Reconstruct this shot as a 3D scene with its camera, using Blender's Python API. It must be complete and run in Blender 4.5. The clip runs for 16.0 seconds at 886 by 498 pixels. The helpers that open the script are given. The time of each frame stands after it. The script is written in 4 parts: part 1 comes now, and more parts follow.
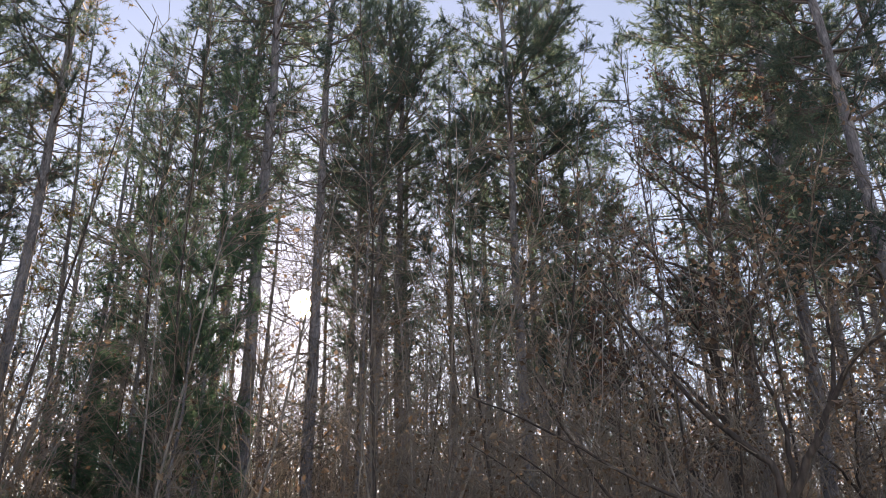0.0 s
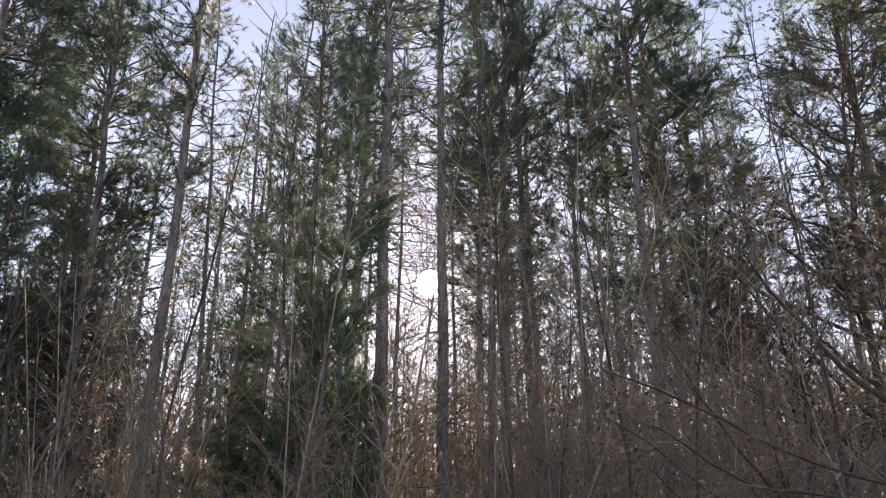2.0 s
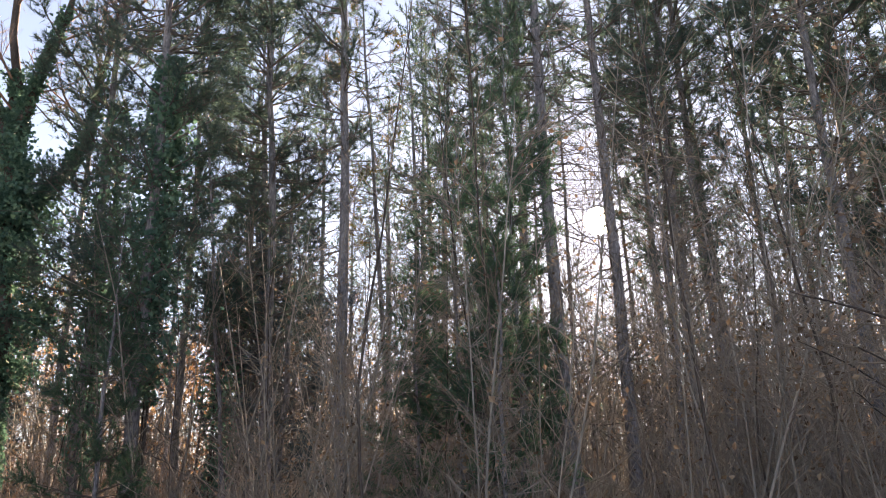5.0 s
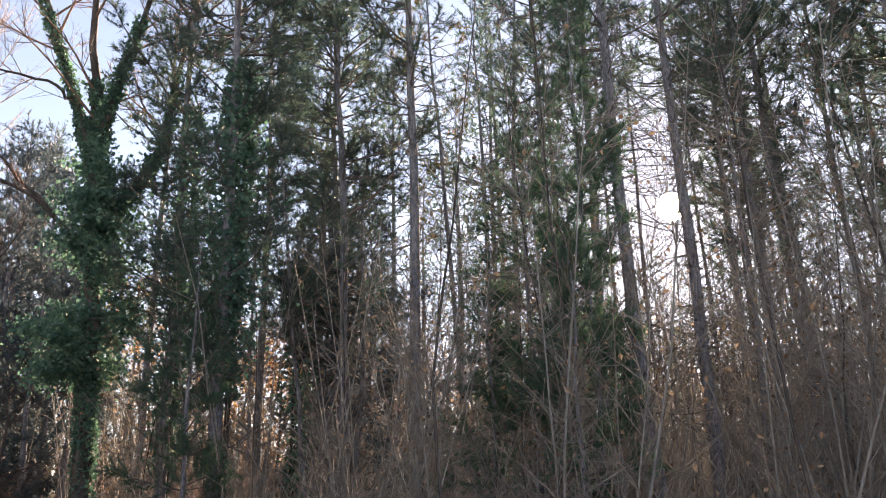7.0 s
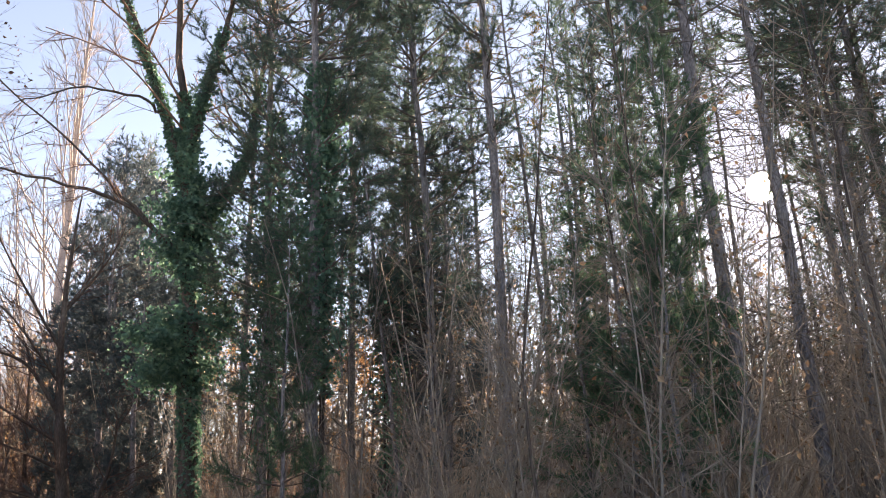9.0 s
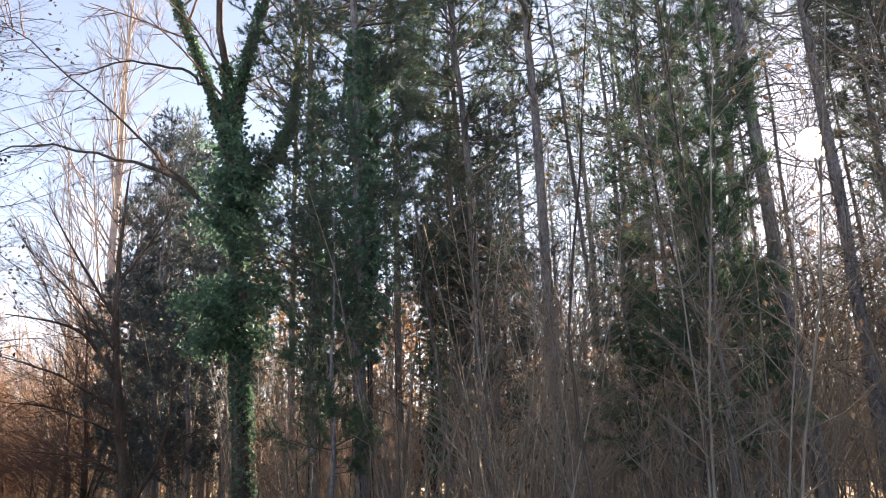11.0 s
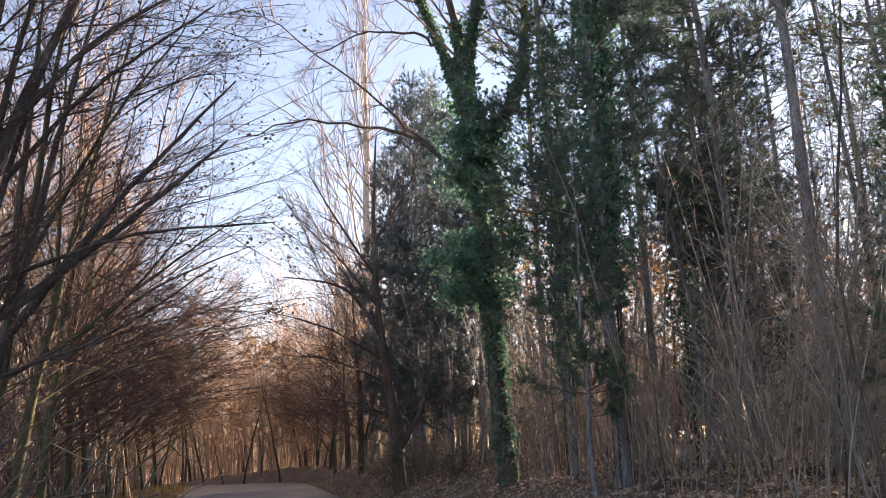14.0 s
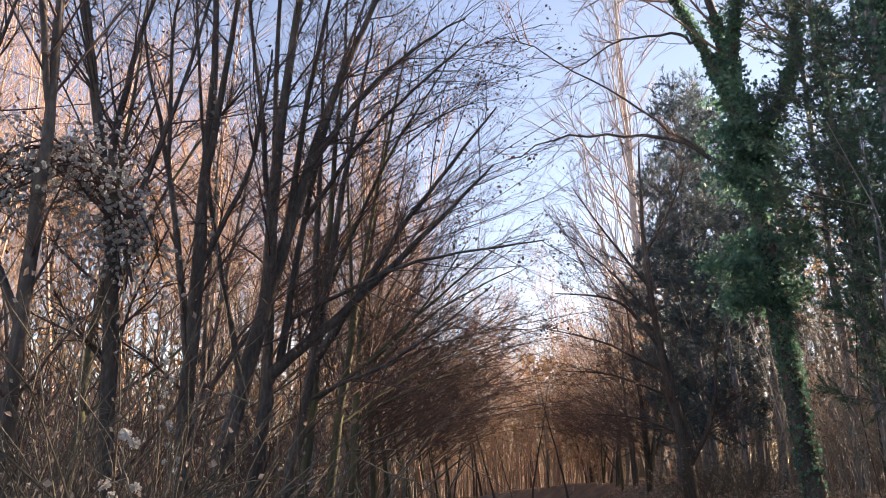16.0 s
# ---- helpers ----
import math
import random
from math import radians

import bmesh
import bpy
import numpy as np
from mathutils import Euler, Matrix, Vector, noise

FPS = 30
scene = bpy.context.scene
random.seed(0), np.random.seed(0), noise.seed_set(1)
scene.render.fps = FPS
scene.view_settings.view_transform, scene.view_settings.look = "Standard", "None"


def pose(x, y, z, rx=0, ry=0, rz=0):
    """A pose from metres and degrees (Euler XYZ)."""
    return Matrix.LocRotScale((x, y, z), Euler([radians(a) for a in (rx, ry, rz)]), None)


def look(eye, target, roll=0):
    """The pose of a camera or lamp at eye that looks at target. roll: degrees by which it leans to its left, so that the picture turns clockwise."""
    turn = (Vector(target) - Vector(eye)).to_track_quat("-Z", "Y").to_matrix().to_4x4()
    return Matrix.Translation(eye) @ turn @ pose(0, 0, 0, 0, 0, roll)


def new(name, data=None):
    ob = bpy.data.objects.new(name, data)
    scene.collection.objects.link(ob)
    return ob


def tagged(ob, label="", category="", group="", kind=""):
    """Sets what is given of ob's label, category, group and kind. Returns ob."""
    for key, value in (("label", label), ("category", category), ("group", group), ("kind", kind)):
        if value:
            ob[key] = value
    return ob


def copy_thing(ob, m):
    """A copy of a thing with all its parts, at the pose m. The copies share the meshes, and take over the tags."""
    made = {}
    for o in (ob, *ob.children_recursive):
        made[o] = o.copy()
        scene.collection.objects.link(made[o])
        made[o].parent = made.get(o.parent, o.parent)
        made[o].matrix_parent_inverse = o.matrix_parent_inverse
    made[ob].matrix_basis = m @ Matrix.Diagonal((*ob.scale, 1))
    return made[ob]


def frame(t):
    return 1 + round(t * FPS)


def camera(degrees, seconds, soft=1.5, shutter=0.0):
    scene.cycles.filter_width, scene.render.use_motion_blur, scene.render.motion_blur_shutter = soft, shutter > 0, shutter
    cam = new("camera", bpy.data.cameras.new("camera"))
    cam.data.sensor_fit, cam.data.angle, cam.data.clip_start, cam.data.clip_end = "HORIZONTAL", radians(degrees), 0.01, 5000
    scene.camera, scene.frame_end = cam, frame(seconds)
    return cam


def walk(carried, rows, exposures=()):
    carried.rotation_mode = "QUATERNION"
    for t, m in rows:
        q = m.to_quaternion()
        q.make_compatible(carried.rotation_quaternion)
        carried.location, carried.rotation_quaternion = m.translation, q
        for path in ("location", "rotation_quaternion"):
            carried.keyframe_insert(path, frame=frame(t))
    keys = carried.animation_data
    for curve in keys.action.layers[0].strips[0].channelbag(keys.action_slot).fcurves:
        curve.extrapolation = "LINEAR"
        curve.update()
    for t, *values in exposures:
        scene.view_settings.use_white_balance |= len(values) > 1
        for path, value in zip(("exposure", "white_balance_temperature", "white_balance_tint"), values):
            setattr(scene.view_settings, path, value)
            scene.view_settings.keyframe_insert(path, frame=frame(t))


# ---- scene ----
# One standpoint on a forest road: the camera is held at arm's length and panned to the left.
FOV = 56.5
cam = camera(FOV, 16.0, 1.0)
EYE, ARM = 1.6, 0.04
TURNS = [
    (0.0, 115.13, 0.45, 0.21), (0.5, 115.12, 0.19, 2.55), (1.0, 114.92, -0.05, 4.82), (1.5, 114.44, -0.2, 7.08),
    (2.0, 113.5, -0.19, 9.29), (2.5, 112.18, 0.06, 11.48), (3.0, 111.09, 0.32, 13.64), (3.5, 110.35, 0.5, 16.53),
    (4.0, 109.92, 0.94, 19.03), (6.5, 109.57, 0.92, 25.64), (7.0, 109.31, 1.1, 27.33), (7.5, 109.03, 1.36, 29.09),
    (8.0, 108.88, 1.63, 30.87), (8.5, 108.92, 1.71, 32.42), (9.0, 109.02, 1.54, 33.62), (11.5, 105.9, 1.97, 37.12),
    (12.0, 105.19, 2.07, 37.81), (12.5, 104.62, 1.8, 41.45), (13.0, 104.14, 1.66, 45.83), (13.5, 103.72, 1.51, 49.91),
    (14.0, 103.46, 1.45, 54.03), (14.5, 103.17, 1.34, 59.11), (15.0, 103.19, 1.06, 64.9), (15.5, 104.08, 1.02, 69.21),
    (16.0, 104.93, 1.07, 73.05),
]
walk(cam, [(t, pose(-ARM * math.sin(radians(rz)), ARM * math.cos(radians(rz)), EYE, rx, ry, rz)) for t, rx, ry, rz in TURNS],
     [(0.0, 2.16, 9100, 27), (2.0, 2.22, 9100, 28), (4.0, 2.5, 8900, 27), (13.0, 2.44, 8400, 25), (16.0, 2.3, 8000, 25)])

# ---- light ----
SUN_AZ, SUN_EL = 10.3, 21.1      # degrees to the left of +y, degrees above the horizon
world = bpy.data.worlds.new("sky")
scene.world = world
world.use_nodes = True
wn = world.node_tree
sky = wn.nodes.new("ShaderNodeTexSky")
sky.sky_type, sky.sun_disc = "NISHITA", False
sky.sun_elevation, sky.sun_rotation = radians(SUN_EL), radians(360 - SUN_AZ)
sky.altitude = 1500
sky.air_density, sky.dust_density, sky.ozone_density = 1.0, 0.2, 0.6
wn.links.new(sky.outputs[0], wn.nodes["Background"].inputs[0])
wn.nodes["Background"].inputs[1].default_value = 0.072


def towards(az, el, d):
    a, e = radians(az), radians(el)
    return Vector((-d * math.sin(a) * math.cos(e), d * math.cos(a) * math.cos(e), d * math.sin(e)))


lamp = bpy.data.lights.new("sunlight", "SUN")
lamp.energy, lamp.angle, lamp.color = 5.0, radians(0.6), (1.0, 0.86, 0.68)
sunlight = new("sunlight", lamp)
sunlight.matrix_world = look(towards(SUN_AZ, SUN_EL + 2.6, 100), (0, 0, 0))


# ---- materials ----
def material(name, ramp, scale=6.0, stretch=(1, 1, 1), rough=0.85, bump=0.3, fine=9.0, island=0.0, through_light=0.0, spec=0.25):
    """Two scales of noise over a colour ramp, with relief; island: how much each loose piece differs; through_light: share let through leaves."""
    m = bpy.data.materials.new(name)
    m.use_nodes = True
    n, l = m.node_tree.nodes, m.node_tree.links
    b = n["Principled BSDF"]
    b.inputs["Roughness"].default_value = rough
    b.inputs["Specular IOR Level"].default_value = spec
    co, mp = n.new("ShaderNodeTexCoord"), n.new("ShaderNodeMapping")
    mp.inputs["Scale"].default_value = stretch
    l.new(co.outputs["Object"], mp.inputs[0])
    big, small = n.new("ShaderNodeTexNoise"), n.new("ShaderNodeTexNoise")
    big.inputs["Scale"].default_value, small.inputs["Scale"].default_value = scale, scale * fine
    big.inputs["Detail"].default_value, small.inputs["Detail"].default_value = 4, 3
    l.new(mp.outputs[0], big.inputs[0])
    l.new(mp.outputs[0], small.inputs[0])
    mix = n.new("ShaderNodeMath")
    mix.operation = "MULTIPLY_ADD"
    mix.inputs[1].default_value = 0.45
    l.new(small.outputs[0], mix.inputs[0])
    half = n.new("ShaderNodeMath")
    half.operation = "MULTIPLY"
    half.inputs[1].default_value = 0.55
    l.new(big.outputs[0], half.inputs[0])
    l.new(half.outputs[0], mix.inputs[2])
    value = mix.outputs[0]
    if island:
        geo, isl = n.new("ShaderNodeNewGeometry"), n.new("ShaderNodeMath")
        isl.operation = "MULTIPLY_ADD"
        isl.inputs[1].default_value = island
        l.new(geo.outputs["Random Per Island"], isl.inputs[0])
        sub = n.new("ShaderNodeMath")
        sub.operation = "SUBTRACT"
        sub.inputs[1].default_value = island / 2
        l.new(value, sub.inputs[0])
        l.new(sub.outputs[0], isl.inputs[2])
        value = isl.outputs[0]
    cr = n.new("ShaderNodeValToRGB")
    e = cr.color_ramp.elements
    e[0].position, e[1].position = 0.3, 0.72
    e[0].color, e[1].color = (*ramp[0], 1), (*ramp[-1], 1)
    for i, c in enumerate(ramp[1:-1]):
        x = e.new(0.3 + 0.42 * (i + 1) / (len(ramp) - 1))
        x.color = (*c, 1)
    l.new(value, cr.inputs[0])
    l.new(cr.outputs[0], b.inputs["Base Color"])
    if bump:
        bp = n.new("ShaderNodeBump")
        bp.inputs["Strength"].default_value, bp.inputs["Distance"].default_value = bump, 0.02
        l.new(value, bp.inputs["Height"])
        l.new(bp.outputs[0], b.inputs["Normal"])
    if through_light:
        tr, ms = n.new("ShaderNodeBsdfTranslucent"), n.new("ShaderNodeMixShader")
        ms.inputs[0].default_value = through_light
        l.new(cr.outputs[0], tr.inputs[0])
        l.new(b.outputs[0], ms.inputs[1])
        l.new(tr.outputs[0], ms.inputs[2])
        l.new(ms.outputs[0], n["Material Output"].inputs[0])
    return m


PINE_BARK = material("pine_bark", [(0.068, 0.072, 0.084), (0.185, 0.195, 0.222), (0.375, 0.39, 0.435)], 11, (1, 1, 0.3), 0.9, 1.0, 4)
PINE_TWIG = material("pine_twig", [(0.075, 0.072, 0.074), (0.2, 0.19, 0.19)], 9, (1, 1, 1), 0.9, 0.3)
NEEDLE = material("pine_needles", [(0.045, 0.09, 0.085), (0.08, 0.145, 0.13), (0.14, 0.195, 0.14)], 0.8, (1, 1, 1), 0.6, 0, 3, 0.22, 0.45, 0.3)
NEEDLE_FRESH = material("fresh_needles", [(0.045, 0.105, 0.078), (0.08, 0.165, 0.115), (0.125, 0.215, 0.14)], 0.8, (1, 1, 1), 0.5, 0, 3, 0.22, 0.45)
NEEDLE_DARK = material("dark_needles", [(0.042, 0.072, 0.09), (0.078, 0.118, 0.14), (0.115, 0.155, 0.168)], 0.8, (1, 1, 1), 0.6, 0, 3, 0.22, 0.3)
# yellow here is sunlight on a pine top, put into the needle colour
NEEDLE_SUNLIT = material("sunlit_needles", [(0.05, 0.06, 0.02), (0.16, 0.13, 0.04), (0.3, 0.2, 0.06)], 0.8, (1, 1, 1), 0.6, 0, 3, 0.25, 0.35)
IVY_LEAF = material("ivy_leaves", [(0.05, 0.135, 0.112), (0.1, 0.235, 0.18), (0.155, 0.29, 0.2)], 1.5, (1, 1, 1), 0.55, 0, 3, 0.3, 0.45, 0.3)
GREY_BARK = material("hornbeam_bark", [(0.035, 0.031, 0.031), (0.08, 0.072, 0.069), (0.18, 0.162, 0.15)], 4, (1, 1, 0.3), 0.9, 0.6)
MOSSY_BARK = material("mossy_bark", [(0.04, 0.04, 0.03), (0.08, 0.08, 0.055), (0.115, 0.135, 0.065)], 3, (1, 1, 0.35), 0.95, 0.6)
TWIG = material("bare_twigs", [(0.14, 0.132, 0.118), (0.32, 0.3, 0.268)], 6, (1, 1, 1), 0.85, 0.2)
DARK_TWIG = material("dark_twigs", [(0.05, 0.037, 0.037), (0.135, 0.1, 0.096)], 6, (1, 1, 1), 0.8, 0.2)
RED_TWIG = material("reddish_twigs", [(0.14, 0.095, 0.08), (0.34, 0.23, 0.185)], 6, (1, 1, 1), 0.8, 0.2)
STRAW_TWIG = material("straw_twigs", [(0.05, 0.047, 0.041), (0.165, 0.15, 0.122)], 6, (1, 1, 1), 0.85, 0.2)
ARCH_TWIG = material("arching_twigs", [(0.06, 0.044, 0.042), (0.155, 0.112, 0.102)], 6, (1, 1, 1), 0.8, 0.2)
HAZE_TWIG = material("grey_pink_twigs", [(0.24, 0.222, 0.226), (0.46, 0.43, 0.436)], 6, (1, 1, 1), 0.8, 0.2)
# far twigs: the warm peach of low sun is mixed into their base colour
SUNLIT_TWIG = material("sunlit_twigs", [(0.25, 0.175, 0.14), (0.54, 0.39, 0.3)], 6, (1, 1, 1), 0.8, 0.2)
SAPLING_BARK = material("sapling_bark", [(0.115, 0.113, 0.107), (0.25, 0.245, 0.232), (0.41, 0.4, 0.375)], 3, (1, 1, 0.3), 0.9, 0.4)
DRY_LEAF = material("dry_leaves", [(0.11, 0.08, 0.06), (0.23, 0.17, 0.125), (0.36, 0.28, 0.21)], 1.2, (1, 1, 1), 0.8, 0, 3, 0.5, 0.2)
RUSSET = material("russet_leaves", [(0.1, 0.06, 0.05), (0.2, 0.12, 0.095), (0.32, 0.2, 0.15)], 1.2, (1, 1, 1), 0.8, 0, 3, 0.5, 0.25)
WITHERED = material("withered_leaves", [(0.03, 0.022, 0.018), (0.07, 0.05, 0.04), (0.12, 0.085, 0.06)], 1.2, (1, 1, 1), 0.8, 0, 3, 0.5, 0.1)
ORANGE_LEAF = material("orange_leaves", [(0.2, 0.115, 0.065), (0.37, 0.235, 0.13), (0.51, 0.37, 0.23)], 0.25, (1, 1, 1), 0.8, 0, 3, 0.4, 0.55)
LITTER = material("leaf_litter", [(0.17, 0.13, 0.105), (0.34, 0.27, 0.22), (0.5, 0.42, 0.355)], 1.0, (1, 1, 1), 0.85, 0, 3, 0.6, 0.15)
SOIL = material("forest_floor", [(0.075, 0.059, 0.047), (0.16, 0.125, 0.1), (0.27, 0.215, 0.17)], 1.3, (1, 1, 1), 0.95, 0.9, 14)
ASPHALT = material("asphalt", [(0.055, 0.056, 0.06), (0.095, 0.096, 0.1), (0.15, 0.15, 0.15)], 0.9, (1, 1, 1), 0.55, 0.35, 60, 0, 0, 0.5)
DRY_GRASS = material("dry_grass", [(0.14, 0.1, 0.05), (0.3, 0.23, 0.12), (0.42, 0.34, 0.2)], 2, (1, 1, 1), 0.8, 0, 3, 0.5, 0.25)
GREEN_GRASS = material("green_grass", [(0.05, 0.08, 0.02), (0.1, 0.16, 0.04), (0.2, 0.22, 0.08)], 2, (1, 1, 1), 0.7, 0, 3, 0.5, 0.25)
FLUFF = material("seed_fluff", [(0.5, 0.5, 0.5), (0.66, 0.66, 0.65), (0.8, 0.8, 0.79)], 4, (1, 1, 1), 0.95, 0, 3, 0.4, 0.5)


# ---- mesh tools ----
class Geo:
    """Collects tubes and leaves, and turns them into one mesh."""

    def __init__(self):
        self.v, self.q, self.t, self.n = [], [], [], 0

    def tube(self, pts, rad, sides=5, cap=False):
        pts, rad = np.asarray(pts, float), np.asarray(rad, float)
        k = len(pts)
        tan = np.gradient(pts, axis=0)
        tan /= np.linalg.norm(tan, axis=1)[:, None] + 1e-9
        ref = np.array((0.0, 1.0, 0.0)) if abs(tan[0, 1]) < 0.8 else np.array((1.0, 0.0, 0.0))
        u = np.cross(tan, ref)
        u /= np.linalg.norm(u, axis=1)[:, None] + 1e-9
        w = np.cross(tan, u)
        a = np.arange(sides) * 2 * math.pi / sides
        ring = pts[:, None] + rad[:, None, None] * (np.cos(a)[None, :, None] * u[:, None] + np.sin(a)[None, :, None] * w[:, None])
        self.v.append(ring.reshape(-1, 3))
        i, j = np.meshgrid(np.arange(k - 1), np.arange(sides), indexing="ij")
        j2 = (j + 1) % sides
        f = np.stack([i * sides + j, i * sides + j2, (i + 1) * sides + j2, (i + 1) * sides + j], -1).reshape(-1, 4)
        self.q.append(f + self.n)
        self.n += k * sides

    def tris(self, v):
        """v: (count, 3 corners, 3)"""
        c = len(v)
        self.v.append(v.reshape(-1, 3))
        self.t.append(np.arange(c * 3).reshape(c, 3) + self.n)
        self.n += c * 3

    def quads(self, v):
        c = len(v)
        self.v.append(v.reshape(-1, 3))
        self.q.append(np.arange(c * 4).reshape(c, 4) + self.n)
        self.n += c * 4

    def mesh(self, name, mat, smooth=True):
        me = bpy.data.meshes.new(name)
        v = np.concatenate(self.v) if self.v else np.zeros((0, 3))
        f = (np.concatenate(self.q).tolist() if self.q else []) + (np.concatenate(self.t).tolist() if self.t else [])
        me.from_pydata(v.tolist(), [], f)
        if smooth and f:
            me.polygons.foreach_set("use_smooth", np.ones(len(f), bool))
        me.materials.append(mat)
        me.update()
        return me


def unit(v):
    v = np.asarray(v, float)
    return v / (np.linalg.norm(v, axis=-1, keepdims=True) + 1e-9)


def leaf_quads(g, rng, at, size, flat=0.0, long=1.5):
    """Small folded leaves at the points, each turned its own way; flat: 0 any way, 1 lying."""
    c = len(at)
    if not c:
        return
    a = unit(rng.normal(size=(c, 3)) * np.array((1, 1, 1 - flat)))
    b = unit(np.cross(a, unit(rng.normal(size=(c, 3)) * np.array((1 - flat, 1 - flat, 1)))))
    s = size * rng.uniform(0.6, 1.35, (c, 1))
    tip, side = a * s * long / 2, b * s / 2
    fold = np.cross(a, b) * s * 0.22
    g.quads(np.stack([at - tip, at + side + fold, at + tip, at - side + fold], 1))


def needle_tufts(g, rng, at, way, count=15, length=0.15, width=0.013, spread=0.75):
    """Brushes of needles: thin blades fanning forward round the way of the shoot."""
    c = len(at)
    way = np.repeat(unit(way), count, 0)
    root = np.repeat(at, count, 0) - way * rng.uniform(0, 0.17, (c * count, 1))
    d = unit(way + rng.normal(size=(c * count, 3)) * spread)
    side = unit(np.cross(d, rng.normal(size=(c * count, 3)))) * width
    ln = length * rng.uniform(0.7, 1.25, (c * count, 1))
    g.tris(np.stack([root - side, root + side, root + d * ln], 1))


def part(name, me, parent, label=""):
    ob = new(name, me)
    ob.parent = parent
    if name in ("branchwork", "foliage", "brushwood"):
        ob["kind"] = "stuff"
    if label:
        ob["label"] = label
    return ob


def thing(name, label, category, group="", kind=""):
    return tagged(new(name), label, category, group, kind)


def wander(rng, p, d, length, n, jitter, up=0.0, pull=(0, 0, 0)):
    """A limb's line: n steps that jitter, rise with up and bend with pull."""
    pts, p, d = [np.array(p, float)], np.array(p, float), unit(d)
    step = length / n
    bend = np.array((0, 0, up)) + np.array(pull, float)
    for _ in range(n):
        d = unit(d + rng.normal(size=3) * jitter + bend * step)
        p = p + d * step
        pts.append(p)
    return np.array(pts)


def along(line, t):
    x = t * (len(line) - 1)
    i = min(int(x), len(line) - 2)
    return line[i] + (line[i + 1] - line[i]) * (x - i), unit(line[i + 1] - line[i])


def off_axis(rng, d, degrees_off, roll=None):
    """A way that leaves d by the angle."""
    r = unit(np.cross(d, (0.3, 0.2, 0.93) if abs(d[2]) < 0.85 else (1, 0, 0)))
    s = np.cross(d, r)
    a = rng.uniform(0, 2 * math.pi) if roll is None else roll
    k = radians(degrees_off)
    return unit(d * math.cos(k) + (r * math.cos(a) + s * math.sin(a)) * math.sin(k))


# ---- the lie of the land: s runs along the road, o across it to the right ----
ROAD_AZ = 68.0
ALONG = np.array((-math.sin(radians(ROAD_AZ)), math.cos(radians(ROAD_AZ))))
ACROSS = np.array((math.cos(radians(ROAD_AZ)), math.sin(radians(ROAD_AZ))))
ROAD_LEFT, ROAD_RIGHT = -1.7, 3.6


def bend(s):
    """How far the road swings to the left beyond the straight."""
    k = np.maximum(np.asarray(s, float) - 42, 0)
    return -0.030 * k * k / (1 + 0.02 * k)


def place(s, o):
    x = ALONG * s + ACROSS * o
    return float(x[0]), float(x[1])


def land(s, o):
    """Ground height."""
    s, o = np.asarray(s, float), np.asarray(o, float)
    q = o - bend(s)
    step = np.clip((q - 3.9) / 1.7, 0, 1)
    bank = 0.85 * step * step * (3 - 2 * step)
    rise = 0.06 * np.clip(q - 5.6, 0, 10) + 0.04 * np.clip(q - 15.6, 0, 70)
    ditch = -0.25 * np.clip((-q - 2.2) / 3, 0, 1) - 0.01 * np.clip(-q - 5, 0, 60)
    dip = -0.0025 * np.clip(s - 41, 0, 40) ** 2
    off_road = np.clip(np.maximum(q - 4.2, -2.2 - q) / 1.5, 0, 1)
    rough = 0.07 * np.sin(1.7 * s + 0.9 * o) * np.sin(1.3 * o - 0.6 * s) + 0.05 * np.sin(3.9 * s - 2.2 * o + 1)
    return bank + rise + ditch + dip - 0.02 + rough * off_road


def polar(az, d):
    """x, y, z on the ground, az degrees to the left of +y and d metres off."""
    x, y = -d * math.sin(radians(az)), d * math.cos(radians(az))
    p = np.array((x, y))
    return x, y, float(land(p @ ALONG, p @ ACROSS))


def on_land(s, o):
    return (*place(s, o), float(land(s, o)))


def sheet(name, ss, oo, lift, mat, follow=False):
    S, O = np.meshgrid(ss, oo, indexing="ij")
    Q = O + bend(S) if follow else O
    z = land(S, Q) + lift
    xy = S[..., None] * ALONG + Q[..., None] * ACROSS
    v = np.concatenate([xy, z[..., None]], -1).reshape(-1, 3)
    i, j = np.meshgrid(np.arange(len(ss) - 1), np.arange(len(oo) - 1), indexing="ij")
    w = len(oo)
    f = np.stack([i * w + j, i * w + j + 1, (i + 1) * w + j + 1, (i + 1) * w + j], -1).reshape(-1, 4)
    me = bpy.data.meshes.new(name)
    me.from_pydata(v.tolist(), [], f.tolist())
    me.polygons.foreach_set("use_smooth", np.ones(len(f), bool))
    me.materials.append(mat)
    return new(name, me)


def steps(*spans):
    """Grid lines: (from, to, step) spans joined."""
    return np.concatenate([np.arange(a, b, c) for a, b, c in spans])


tagged(sheet("ground", steps((-2000, -200, 300), (-200, -40, 10), (-40, 90, 1.0), (90, 260, 8), (260, 2100, 300)),
             steps((-2000, -200, 300), (-200, -30, 8), (-30, -8, 1.5), (-8, 14, 0.45), (14, 60, 1.5), (60, 240, 8), (240, 2100, 300)), 0.0, SOIL),
       "brown forest floor covered with fallen leaves", "ground", kind="structure")
tagged(sheet("road", steps((-60, 40, 1.0), (40, 110, 2.0)), np.linspace(ROAD_LEFT, ROAD_RIGHT, 9), 0.025, ASPHALT, True),
       "narrow grey asphalt forest road with sun streaks", "road", kind="structure")

